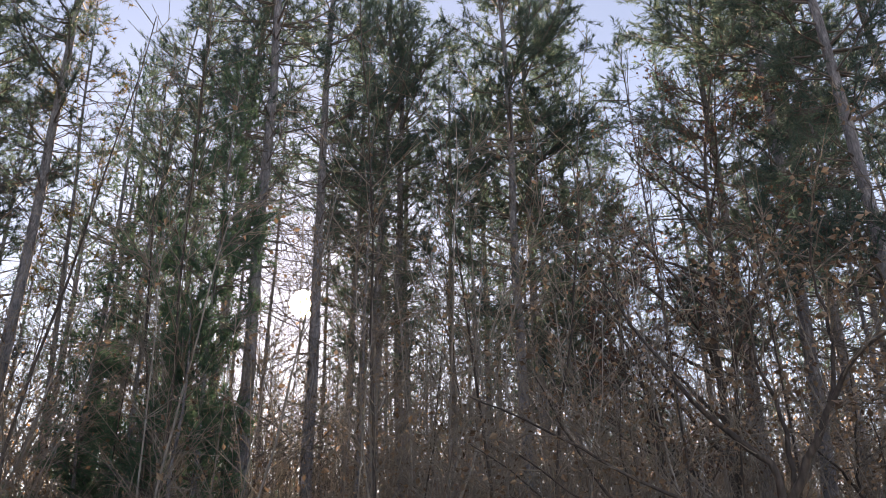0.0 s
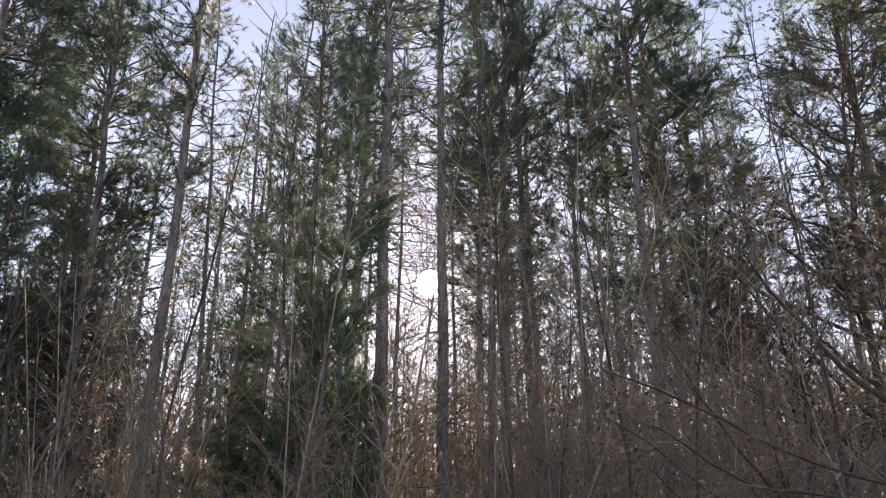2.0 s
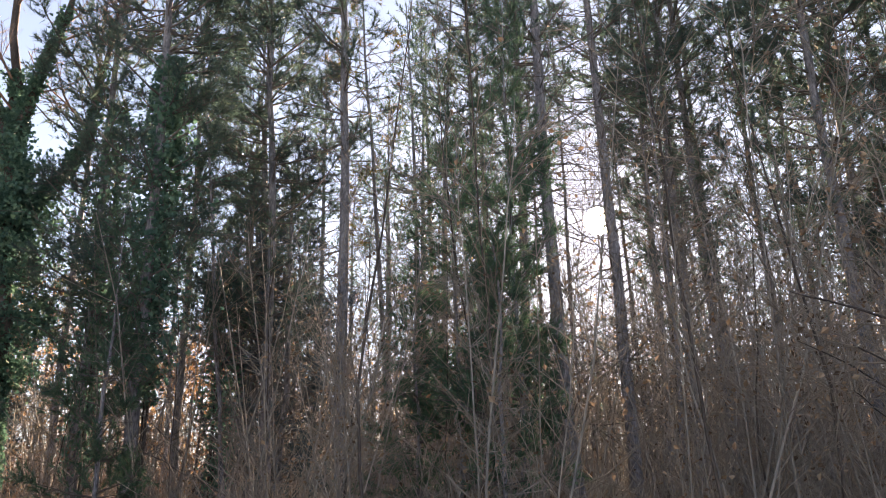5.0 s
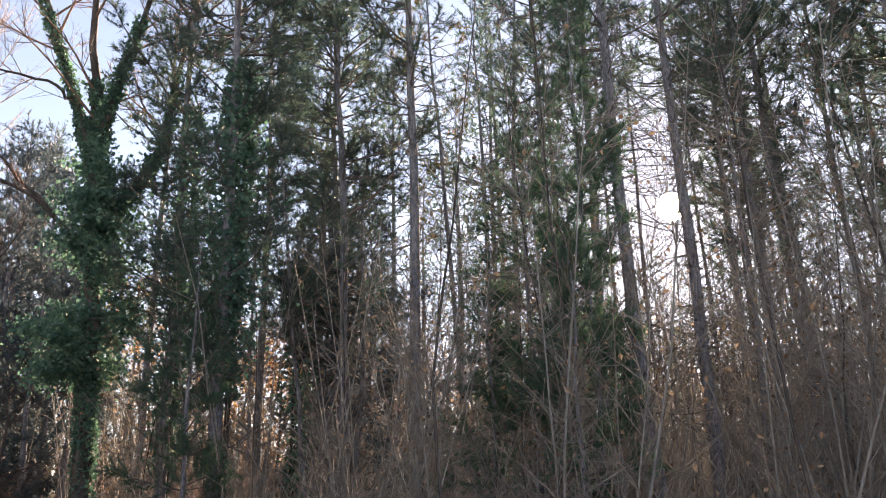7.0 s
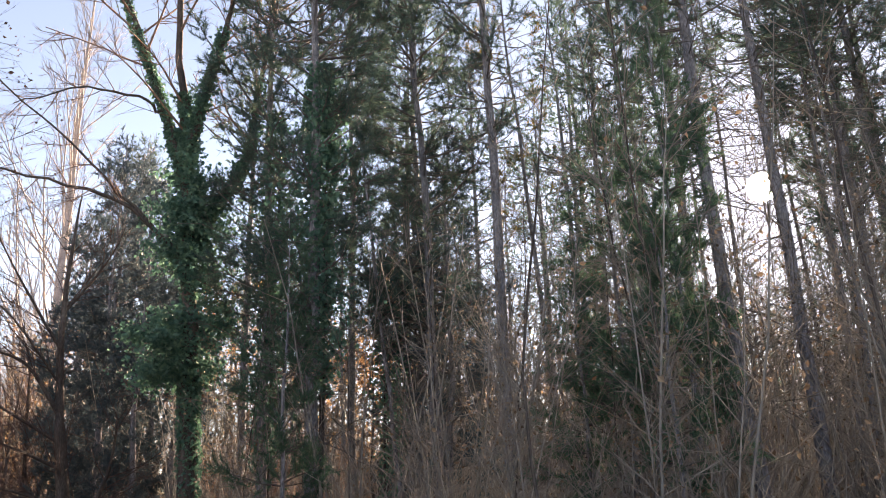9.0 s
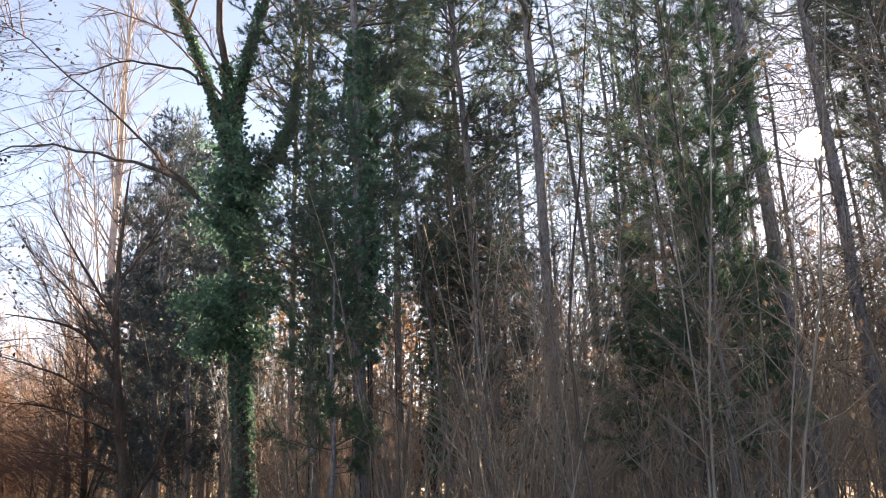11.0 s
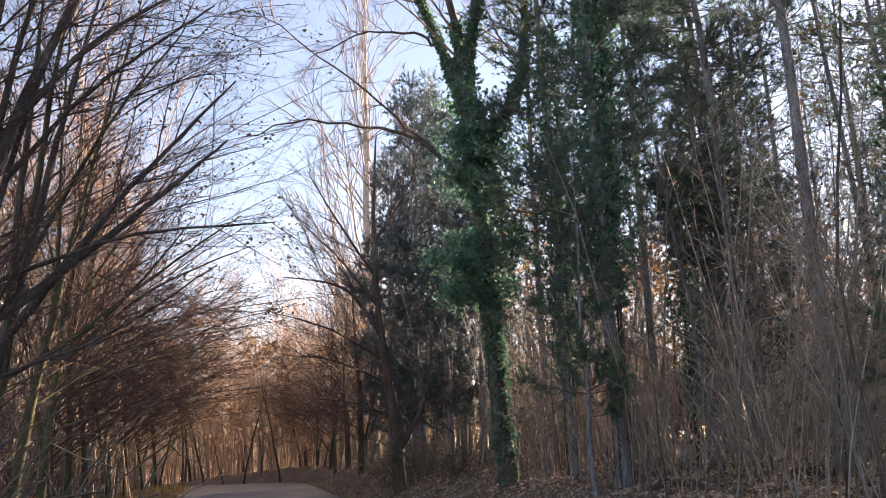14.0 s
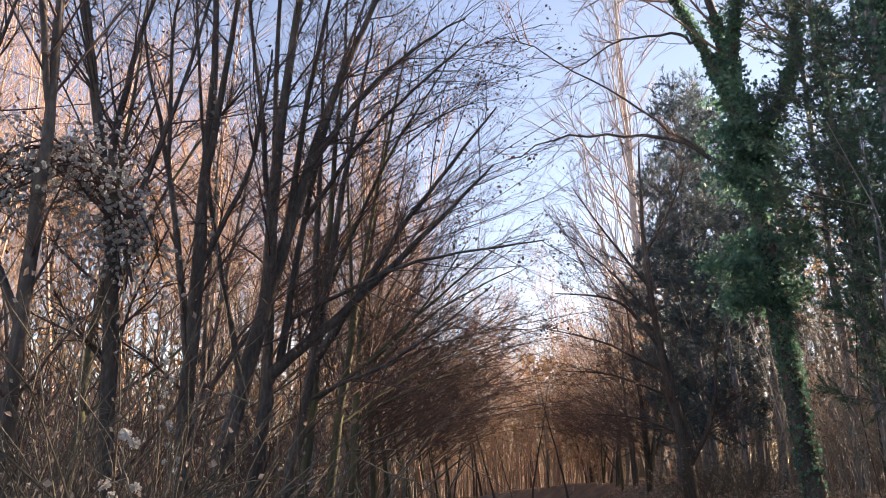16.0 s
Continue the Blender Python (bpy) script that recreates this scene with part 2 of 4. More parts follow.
# the sun itself, far behind the pines
disc = bpy.data.meshes.new("sun")
bm = bmesh.new()
bmesh.ops.create_icosphere(bm, subdivisions=3, radius=40)
bm.to_mesh(disc)
bm.free()
glow = bpy.data.materials.new("sun_glow")
glow.use_nodes = True
gb = glow.node_tree.nodes["Principled BSDF"]
gb.inputs["Base Color"].default_value = (0, 0, 0, 1)
gb.inputs["Emission Color"].default_value = (1.0, 0.93, 0.78, 1)
gb.inputs["Emission Strength"].default_value = 60
disc.materials.append(glow)
sun_ball = tagged(new("sun", disc), "low white winter sun behind the pines", "sun", kind="structure")
sun_ball.location = towards(SUN_AZ, SUN_EL, 2400)


# ---- pines ----
def pine(seed, height, bare, reach, radius, dense=1.0, lean=0.0, dead=26, needles=NEEDLE, label="", pts_up=0.25, tuft=22, wide=0.007, rich=True):
    """A pine: trunk, dead lower limbs and a crown of needle brushes from the height bare up."""
    rng = np.random.default_rng(seed)
    top = thing("pine_tree", label, "tree", "pines beside the road")
    n = 16
    z = np.linspace(-0.4, height, n)
    sway = np.cumsum(rng.normal(size=(n, 2)) * 0.028, 0)
    line = np.column_stack([sway[:, 0] + lean * z / height, sway[:, 1], z])
    line[:, :2] -= line[0, :2]
    rad = radius * (1 - 0.88 * np.linspace(0, 1, n) ** 1.2)
    rad[0] *= 1.25
    g = Geo()
    g.tube(line, rad, 9)
    part("trunk", g.mesh("pine_trunk", PINE_BARK), top)
    g, leaf_at, leaf_way = Geo(), [], []

    def limb(h, L, tilt, live):
        p, d = along(line, (h + 0.4) / (height + 0.4))
        a = rng.uniform(0, 2 * math.pi)
        way = np.array((math.cos(a), math.sin(a), math.tan(radians(tilt))))
        b = wander(rng, p, way, L, 6, 0.09 if live else 0.16, pts_up if live else -0.12)
        r = 0.008 + 0.011 * L if live else 0.004 + 0.006 * L
        g.tube(b[::1 if rich else 3], r * np.linspace(1, 0.25, 7)[::1 if rich else 3], 3)
        if not live:
            for _ in range(rng.integers(3, 8)):
                q, e = along(b, rng.uniform(0.25, 1))
                tw = wander(rng, q, off_axis(rng, e, 50), rng.uniform(0.25, 0.7), 2, 0.15)
                g.tube(tw[::2], np.array((0.006, 0.003)), 3)
            return
        leaf_at.append(b[-1]), leaf_way.append(b[-1] - b[-2])
        for _ in range(max(3, int(L * 4.6 * dense))):
            t = rng.uniform(0.28, 1)
            q, e = along(b, t)
            ln = rng.uniform(0.3, 0.75) * (1.15 - 0.5 * t)
            tw = wander(rng, q, off_axis(rng, e, rng.uniform(30, 65)), ln, 3, 0.12, 0.5)
            if rich:
                g.tube(tw[[0, 3]], np.array((0.008, 0.004)), 3)
            for k in (1.0, 0.55)[: 1 + (rng.random() < 0.75 * dense)]:
                q2, e2 = along(tw, k)
                leaf_at.append(q2), leaf_way.append(e2 + np.array((0, 0, 0.3)))

    h = bare
    while h < height - 0.15:
        x = (h - bare) / (height - bare)
        L = reach * (0.55 + 0.9 * x if x < 0.3 else (1 - x) / 0.7 * 0.75 + 0.16) * rng.uniform(0.6, 1.2)
        for _ in range(int(rng.integers(3, 6) * (0.7 + 0.3 * dense))):
            limb(h + rng.uniform(-0.1, 0.1), max(0.25, L * rng.uniform(0.55, 1.2)), 5 + 45 * x * x + rng.uniform(-10, 14), True)
        h += rng.uniform(0.35, 0.6)
    for _ in range(dead):
        limb(rng.uniform(2.0, bare + 2), rng.uniform(0.5, 2.1), rng.uniform(-28, 34), False)
    part("branchwork", g.mesh("pine_branches", PINE_TWIG), top)
    g = Geo()
    needle_tufts(g, rng, np.array(leaf_at), np.array(leaf_way), tuft, 0.15, wide, 0.72)
    part("foliage", g.mesh("pine_needle_crown", needles, False), top, "dense brushes of dark green needles")
    return top


def stand(az, d, spin=0.0, lean=0.0, tip=0.0):
    """A pose on the ground at a bearing; lean: degrees to the right as seen from the road, tip: towards it."""
    x, y, z = polar(az, d)
    return pose(x, y, z - 0.05, tip, lean, az) @ pose(0, 0, 0, 0, 0, spin)


def set_tree(ob, az, d, spin=0.0, scale=1.0, lean=0.0):
    ob.matrix_basis = stand(az, d, spin, lean) @ Matrix.Scale(scale, 4)
    return ob


def again(ob, az, d, spin, scale=1.0, lean=0.0, tip=0.0):
    c = copy_thing(ob, stand(az, d, spin, lean, tip))
    c.scale = (scale, scale, scale)
    return c


TALL = "tall black pine with bare lower trunk and thin crown"
FULL = "black pine with a full dark green crown"
tall_a = pine(11, 20.0, 8.2, 2.3, 0.125, 1.15, 0.0, 100, label=TALL, tuft=24, wide=0.006)
tall_b = pine(12, 19.0, 7.8, 2.1, 0.11, 1.1, 0.0, 95, label=TALL, tuft=24, wide=0.006)
full_a = pine(13, 18.0, 5.2, 2.7, 0.125, 1.75, 0.0, 60, label=FULL, tuft=20, wide=0.0075)
full_b = pine(14, 17.0, 4.4, 2.5, 0.115, 1.8, 0.0, 56, label=FULL, tuft=20, wide=0.0075)
# sunlit pine top: the yellow light is painted into its needles
thin_c = pine(15, 18.5, 8.0, 1.8, 0.08, 0.8, 0.0, 50, needles=NEEDLE_SUNLIT, label="slender pine with sparse needles coloured yellow as if sunlit")
young = pine(16, 7.6, 1.6, 1.6, 0.06, 1.9, 0.1, 4, NEEDLE_FRESH, "young pine with fresh green needles under tall pines", tuft=28)
dense_y = pine(17, 11.5, 1.4, 2.1, 0.11, 1.7, 0.0, 6, NEEDLE_DARK, "dense dark conifer with branches down to the ground", rich=False, tuft=14, wide=0.0135)

set_tree(tall_a, 28.9, 15.0, 20, 1.0, -1.4)
set_tree(thin_c, 25.0, 20.0, 0, 1.0, -4.0)
set_tree(full_a, 5.3, 17.0, 40, 1.0, 0.5)
set_tree(full_b, -30.2, 12.6, 10, 1.1, -0.5)
set_tree(tall_b, 22.6, 20.0, 60, 0.95, 2.8)
set_tree(young, 16.4, 10.5, 120)
young.scale = (0.72, 0.72, 1.15)
set_tree(dense_y, 55.2, 28.5, 0, 1.25)
# copies: kind, bearing, distance, spin, size, lean
for ob, az, d, spin, size, lean in (
        (tall_b, 12.9, 12.2, 200, 1.05, -1.6), (tall_a, 9.3, 14.2, 130, 0.95, -0.3), (tall_b, -0.5, 19, 10, 0.85, 0.3),
        (full_a, -5.8, 16, 80, 1.05, -0.6), (full_b, -6.8, 17.4, 190, 1.1, 0.3), (full_b, -9.2, 19.5, 250, 1.0, 0.5),
        (full_a, -23.8, 15, 300, 1.1, 2.0), (full_b, -20.6, 17, 30, 1.1, 0.5), (full_a, -27, 18, 150, 1.1, 0.0),
        (tall_b, -34, 16, 90, 1.1, -1.0), (full_b, -12.8, 21, 140, 0.8, 0.0), (full_a, 42.1, 14.2, 220, 1.0, -0.3), (full_b, 45.5, 16.5, 70, 1.0, -1.0),
        (tall_a, 16.6, 17.0, 60, 1.0, 1.0), (tall_b, 18.8, 17.0, 330, 0.95, -1.0), (tall_b, 6.8, 20.0, 300, 1.0, 0.3), (tall_a, 2.9, 17.8, 240, 1.0, 0.0),
        (full_b, 33.3, 16.5, 330, 1.0, -2.6), (full_b, 34.6, 18.5, 20, 1.0, -1.0), (full_a, 39.4, 21, 170, 0.95, 0.0)):
    again(ob, az, d, spin, size, lean)
for az, d, spin, size in ((52.6, 26.5, 80, 1.05), (57.6, 33.0, 160, 1.15), (31.8, 21, 10, 0.8), (54.4, 32, 300, 1.35), (53.4, 24.5, 40, 0.93),
                          (56.0, 26.8, 120, 1.1), (51.2, 25.0, 250, 1.0), (57.2, 29.5, 20, 1.0), (33.2, 17.5, 210, 0.85), (34.9, 19.5, 40, 0.8)):
    again(dense_y, az, d, spin, size)
# young pines: bearing, distance, spin, size
for az, d, spin, size in ((20.8, 11.8, 90, 0.9), (17.6, 9.6, 200, 0.6), (24.0, 11.2, 30, 0.62), (43.9, 13.4, 150, 0.8)):
    again(young, az, d, spin, size)
pole = pine(18, 13.5, 9.5, 1.1, 0.05, 0.6, 0.0, 60, rich=False, tuft=12, wide=0.011, label="thin suppressed pine pole with dead side branches")
set_tree(pole, 36.0, 16.0, 0, 1.0, -6.9)
rng = np.random.default_rng(21)
for i in range(11):
    az = -40 + 88 * (i + rng.uniform(0, 1)) / 11
    if 26 < az < 32 or 8.6 < az < 12:
        continue
    again(pole, az, rng.uniform(13, 26), rng.uniform(0, 360), rng.uniform(0.7, 1.1), rng.uniform(-4, 4), rng.uniform(-3, 3))
for az, d, spin, size in ((12.7, 18, 40, 1.15), (8.0, 20, 130, 1.2), (13.7, 24, 220, 1.25), (7.2, 17, 300, 1.1), (14.5, 20, 80, 1.2), (6.3, 24, 10, 1.25)):
    again(pole, az, d, spin, size)
# the stand behind
rng = np.random.default_rng(5)
far_a = pine(24, 18.0, 7.5, 2.3, 0.12, 0.9, 0.3, 24, label="black pine deep in the stand", rich=False, tuft=8, wide=0.0175)
far_b = pine(25, 17.0, 6.0, 2.4, 0.11, 0.9, -0.3, 24, label="black pine deep in the stand", rich=False, tuft=8, wide=0.0175)
set_tree(far_a, 31.0, 26.0)
set_tree(far_b, -2.4, 28.0)
for az, d, spin, size in ((-37.5, 20, 40, 1.0), (-29, 21, 100, 1.0), (-21, 20, 210, 1.05), (-12.0, 18.5, 20, 0.72), (-3.2, 20, 300, 1.0), (2.4, 20.5, 160, 1.0),
                          (18.8, 22, 80, 1.0), (23.6, 23, 10, 1.0), (35.6, 23, 280, 1.0), (47, 20.5, 60, 1.0)):
    again(far_b if spin % 40 else far_a, az, d, spin, size)
again(full_b, 54.6, 38, 75, 1.1)
for az, d, spin, size in ((7.4, 24, 30, 0.52), (9.0, 26, 100, 0.45), (10.6, 25, 190, 0.44), (12.2, 24, 250, 0.48), (13.8, 26, 310, 0.55)):
    again(far_b, az, d, spin, size)
kinds = (far_a, far_b, far_a)
for i in range(58):
    az, d = -44 + 96 * (i + rng.uniform(0, 1)) / 58, rng.uniform(22, 46)
    if -18.5 < az < -11.6 or 6.5 < az < 14.5 or (22 < az < 40 and d > 33):
        continue
    again(kinds[int(rng.integers(0, len(kinds)))], az, d, rng.uniform(0, 360), rng.uniform(0.75, 1.05), rng.uniform(-2, 2), rng.uniform(-2, 2))


# ---- broad-leaved trees ----
def facing(az, d, sink=0.05):
    """A pose on the ground whose x runs to the right as seen from the road, y away."""
    x, y, z = polar(az, d)
    return pose(x, y, z - sink, 0, 0, az)


def curve(knots, n):
    """A smooth line through a few knots."""
    k = np.array(knots, float)
    t = np.linspace(0, len(k) - 1, n)
    out = []
    for x in t:
        i = min(int(x), len(k) - 2)
        f = x - i
        p0, p1, p2, p3 = k[max(i - 1, 0)], k[i], k[i + 1], k[min(i + 2, len(k) - 1)]
        out.append(0.5 * (2 * p1 + (p2 - p0) * f + (2 * p0 - 5 * p1 + 4 * p2 - p3) * f * f + (3 * p1 - p0 - 3 * p2 + p3) * f ** 3))
    return np.array(out)


def grow(g, tips, rng, p, d, L, r, level, plan, own=None):
    """A limb with its limbs. plan[level]: steps, jitter, up, children, angle, ratio, sides, first."""
    n, jit, up, kids, angle, ratio, sides, first = plan[level]
    pull = np.array(PULL) * (0.4 if level else 0.05)
    b = wander(rng, p, d, L, n, jit, up, pull)
    if level == 1 and own is not None:
        own.append(Geo())
        own[-1].tube(b, r * np.linspace(1, 0.2, n + 1), sides)
    else:
        g.tube(b, r * np.linspace(1, 0.35 if level else 0.2, n + 1), sides)
    if level == len(plan) - 1:
        tips.append(b[-1]), tips.append(b[(n + 1) // 2])
        return b
    for _ in range(max(1, int(kids * rng.uniform(0.75, 1.25)))):
        t = rng.uniform(first, 1.0)
        q, e = along(b, t)
        grow(g, tips, rng, q, off_axis(rng, e, angle * rng.uniform(0.7, 1.3)), L * ratio * (1.25 - 0.75 * t) * rng.uniform(0.7, 1.2),
             r * (1 - 0.75 * t) * 0.55 if level == 0 else r * (THIN[0] if level == 1 and r > 0.03 else THIN[1]), level + 1, plan)
    return b


PULL = (0.0, 0.0, 0.0)
THIN = (0.2, 0.4)     # how much thinner a twig is than its limb


def broadleaf(seed, name, height, radius, plan, bark, twig, label, group, leaves=0, leaf_mat=DRY_LEAF, leaf_size=0.05, lean=(0, 0, 1), stems=1, limbs=True, whips=0, slim=1.0):
    rng = np.random.default_rng(seed)
    top = thing(name, label, "tree", group)
    g, tips, fine, own = Geo(), [], Geo(), []
    for k in range(stems):
        d = unit(np.array(lean, float) + rng.normal(size=3) * (0.05 + 0.13 * (stems > 1)) * np.array((1, 1, 0)))
        n, jit, up, kids, angle, ratio, sides, first = plan[0]
        L = height * rng.uniform(0.8, 1.05)
        b = wander(rng, (rng.normal() * 0.12 * (stems > 1), rng.normal() * 0.12 * (stems > 1), -0.3), d, L, n, jit, up)
        r = radius * (1 if k == 0 else rng.uniform(0.5, 0.9))
        taper = r * (1 - (0.85 if height > 7 else 0.86) * np.linspace(0, 1, n + 1))
        taper[0] *= 1.3
        g.tube(b, taper, sides)
        for _ in range(kids):
            t = first + (1 - first) * rng.uniform(0, 1) ** 1.15
            q, e = along(b, t)
            grow(fine, tips, rng, q, off_axis(rng, e, angle * rng.uniform(0.7, 1.3)), L * ratio * ((1.3 - 0.85 * t) if height > 7 else 1.0) * rng.uniform(0.7, 1.25),
                 slim * (r * (1 - 0.8 * t) * 0.5 + 0.006) if height > 7 else r * rng.uniform(0.17, 0.38), 1, plan, own if limbs else None)
    for _ in range(whips):
        q, e = along(b, rng.uniform(0.4, 1.0))
        a = rng.normal() * 0.6
        whip_way = (math.cos(a), math.sin(a), rng.uniform(0.3, 0.95))
        grow(fine, tips, rng, q, whip_way, rng.uniform(2.6, 5.2) + 0.03 * whips, 0.014 + 0.0003 * whips, 1, WHIP)
    part("trunk", g.mesh(name + "_trunk", bark), top)
    for one in own:
        part("limb", one.mesh(name + "_limb", bark), top)
    part("branchwork", fine.mesh(name + "_branches", twig), top)
    if leaves:
        tips = np.array(tips)
        at = tips[rng.integers(0, len(tips), leaves)] + rng.normal(size=(leaves, 3)) * 0.07
        g = Geo()
        leaf_quads(g, rng, at, leaf_size)
        part("foliage", g.mesh(name + "_leaves", leaf_mat, False), top, "few dry brown leaves")
    return top


# steps, jitter, up, children, angle, ratio, sides, first
HORNBEAM = ((10, 0.035, 0.02, 4, 15, 1.35, 8, 0.66), (14, 0.04, 0.045, 20, 38, 0.27, 5, 0.06), (5, 0.08, 0.09, 8, 32, 0.42, 3, 0.12), (1, 0.12, 0.03, 0, 0, 0, 3, 0))
REAR = ((8, 0.05, 0.02, 6, 14, 1.7, 6, 0.42), (10, 0.05, 0.05, 18, 40, 0.27, 4, 0.12), (3, 0.09, 0.10, 9, 34, 0.42, 3, 0.12), (1, 0.12, 0.03, 0, 0, 0, 3, 0))
WHIP = (None, (9, 0.06, -0.035, 11, 30, 0.3, 4, 0.15), (3, 0.09, 0.02, 6, 32, 0.42, 3, 0.1), (1, 0.1, 0.0, 0, 0, 0, 3, 0))
ROW = "hornbeams along the road"
PULL = (0.022, 0.0, 0.0)
HB = "bare grey hornbeam with ascending branches arching over the road"
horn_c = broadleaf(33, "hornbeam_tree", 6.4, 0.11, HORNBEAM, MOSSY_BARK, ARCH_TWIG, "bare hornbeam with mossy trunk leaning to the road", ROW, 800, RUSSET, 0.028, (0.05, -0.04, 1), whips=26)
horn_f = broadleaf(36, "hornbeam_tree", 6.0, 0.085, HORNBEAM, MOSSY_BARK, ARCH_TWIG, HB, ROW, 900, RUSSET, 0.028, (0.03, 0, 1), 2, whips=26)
PULL = (0.0, 0.0, 0.0)
# the rear hornbeam: its twigs carry the sunlit peach as colour
horn_e = broadleaf(35, "hornbeam_tree", 5.4, 0.09, REAR, GREY_BARK, SUNLIT_TWIG, "bare hornbeam in the wood, sunlit peach put into its twig colour", ROW, 800, ORANGE_LEAF, 0.035, (0.05, 0, 1), 1, False)
ROAD_TURN = 90 - ROAD_AZ     # turns local +x to the far side of the road


def beside(ob, s, o, spin, scale=1.0, first=False):
    x, y, z = on_land(s, o)
    m = pose(x, y, z - 0.05, 0, 0, ROAD_TURN + spin)
    if first:
        ob.matrix_basis = m @ Matrix.Scale(scale, 4)
        return ob
    c = copy_thing(ob, m)
    c.scale = (scale, scale, scale)
    return c


def bearing(az, d):
    """s, o of a bearing and distance."""
    p = np.array((-d * math.sin(radians(az)), d * math.cos(radians(az))))
    return float(p @ ALONG), float(p @ ACROSS)


# the near hornbeams, stem by stem: foot (x, z), end (x, z), bow (x, z), radii
SIDE = (None, (9, 0.06, 0.05, 9, 38, 0.42, 4, 0.12), (4, 0.09, 0.07, 7, 36, 0.45, 3, 0.12), (1, 0.12, 0.03, 0, 0, 0, 3, 0))


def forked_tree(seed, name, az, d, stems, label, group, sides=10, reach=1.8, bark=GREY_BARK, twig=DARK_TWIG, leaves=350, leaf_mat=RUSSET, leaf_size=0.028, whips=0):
    """A tree of forking stems, x to the right as seen from the road; its limbs carry side branches and twigs."""
    rng = np.random.default_rng(seed)
    top = thing(name, label, "tree", group)
    fine, tips, lines = Geo(), [], []
    for (x0, z0), (x1, z1), (bx, bz), r0, r1 in stems:
        y0, y1 = (0, rng.normal() * 0.1) if z0 < 0 else (0, rng.normal() * 0.7)
        if lines:       # leave the nearest stem from its middle, no thicker than it is there
            gap, old, i = min((float(np.hypot(old[0][:, 0] - x0, old[0][:, 2] - z0).min()), k, int(np.hypot(old[0][:, 0] - x0, old[0][:, 2] - z0).argmin())) for k, old in enumerate(lines))
            (x0, y0, z0), here = lines[old][0][i], lines[old][1][i]
            y1 += y0
            r0 = here if i == 15 else min(r0, here * 0.92)
        line = curve([(x0, y0, z0), ((x0 + x1) / 2 + bx, (y0 + y1) / 2, (z0 + z1) / 2 + bz), (x1, y1, z1)], 16)
        line[1:] += np.cumsum(rng.normal(size=(15, 3)) * 0.014, 0) * np.linspace(0.4, 1, 15)[:, None]
        rad = np.linspace(r0, r1, 16) * rng.uniform(0.94, 1.06, 16)
        if z0 < 0:
            rad[0] *= 1.4
            rad[1] *= 1.15
        rad[0] = r0 * (1.4 if z0 < 0 else 1)
        lines.append((line, rad))
        g = Geo()
        g.tube(line, rad, 9 if z0 < 0 else 7)
        part("trunk" if z0 < 0 else "limb", g.mesh(name + "_stem", bark), top)
        low = 0.45 if z0 < 0 else 0.1
        for _ in range(int(sides * (0.55 if z0 < 0 else 1) * rng.uniform(0.8, 1.2))):
            t = low + (1 - low) * rng.uniform(0, 1)
            q, e = along(line, t)
            r = r0 + (r1 - r0) * t
            grow(fine, tips, rng, q, off_axis(rng, e, rng.uniform(25, 55)), reach * rng.uniform(0.4, 1.1) * (1.1 - 0.45 * t), min(0.014, 0.004 + 0.22 * r), 1, SIDE)
    tall = max(z1 for _a, (_x, z1), *_r in stems)
    for _ in range(whips):      # long thin shoots that arch out over the road
        x, z = rng.uniform(0.3, 1.6), rng.uniform(0.36, 0.85) * tall
        a = rng.normal() * 0.5
        grow(fine, tips, rng, (x, rng.normal() * 0.5, z), (math.cos(a), math.sin(a), rng.uniform(0.35, 1.1)), rng.uniform(2.4, 4.4), 0.0085, 1, WHIP)
    part("branchwork", fine.mesh(name + "_branches", twig), top)
    tips = np.array(tips)
    g = Geo()
    leaf_quads(g, rng, tips[rng.integers(0, len(tips), leaves)] + rng.normal(size=(leaves, 3)) * 0.05, leaf_size)
    part("foliage", g.mesh(name + "_leaves", leaf_mat, False), top, "few dry brown leaves")
    top.matrix_basis = facing(az, d)
    return top


PULL, THIN = (0.03, 0.0, 0.0), (0.34, 0.42)
forked_tree(41, "hornbeam_tree", 99.7, 6.4, [
    ((0, -0.2), (-0.05, 4.1), (0, 0), 0.07, 0.045), ((-0.05, 4.1), (0.25, 8.0), (-0.1, 0), 0.045, 0.012),
    ((-0.02, 2.9), (-0.9, 5.5), (-0.1, 0), 0.035, 0.012), ((-0.05, 4.3), (-0.5, 7.5), (0, 0), 0.03, 0.01)], HB, ROW)
hb_b = forked_tree(42, "hornbeam_tree", 93.8, 7.2, [
    ((0, -0.2), (-0.17, 3.4), (0, 0), 0.075, 0.055), ((-0.17, 3.4), (-0.95, 7.6), (0.05, 0), 0.05, 0.012),
    ((0.05, 1.4), (-0.15, 4.4), (0.05, 0), 0.055, 0.04), ((-0.15, 4.4), (0.25, 7.8), (-0.12, 0), 0.04, 0.012),
    ((-0.2, 3.9), (-0.75, 6.8), (0, 0), 0.03, 0.01), ((-0.1, 3.6), (0.55, 6.6), (0.1, 0), 0.028, 0.01)], HB, ROW)
forked_tree(43, "hornbeam_tree", 90.0, 8.0, [
    ((0, -0.2), (0.11, 4.05), (-0.04, 0), 0.085, 0.06), ((0.11, 4.05), (-0.15, 8.6), (0.12, 0), 0.055, 0.012),
    ((-0.01, 2.7), (-0.75, 6.6), (0.05, 0), 0.045, 0.012), ((0.1, 4.4), (0.55, 8.2), (0, 0), 0.04, 0.012),
    ((0.06, 3.6), (0.6, 5.8), (0.12, -0.1), 0.03, 0.01), ((-0.35, 4.8), (-0.2, 8.0), (-0.1, 0), 0.03, 0.01)], HB, ROW)
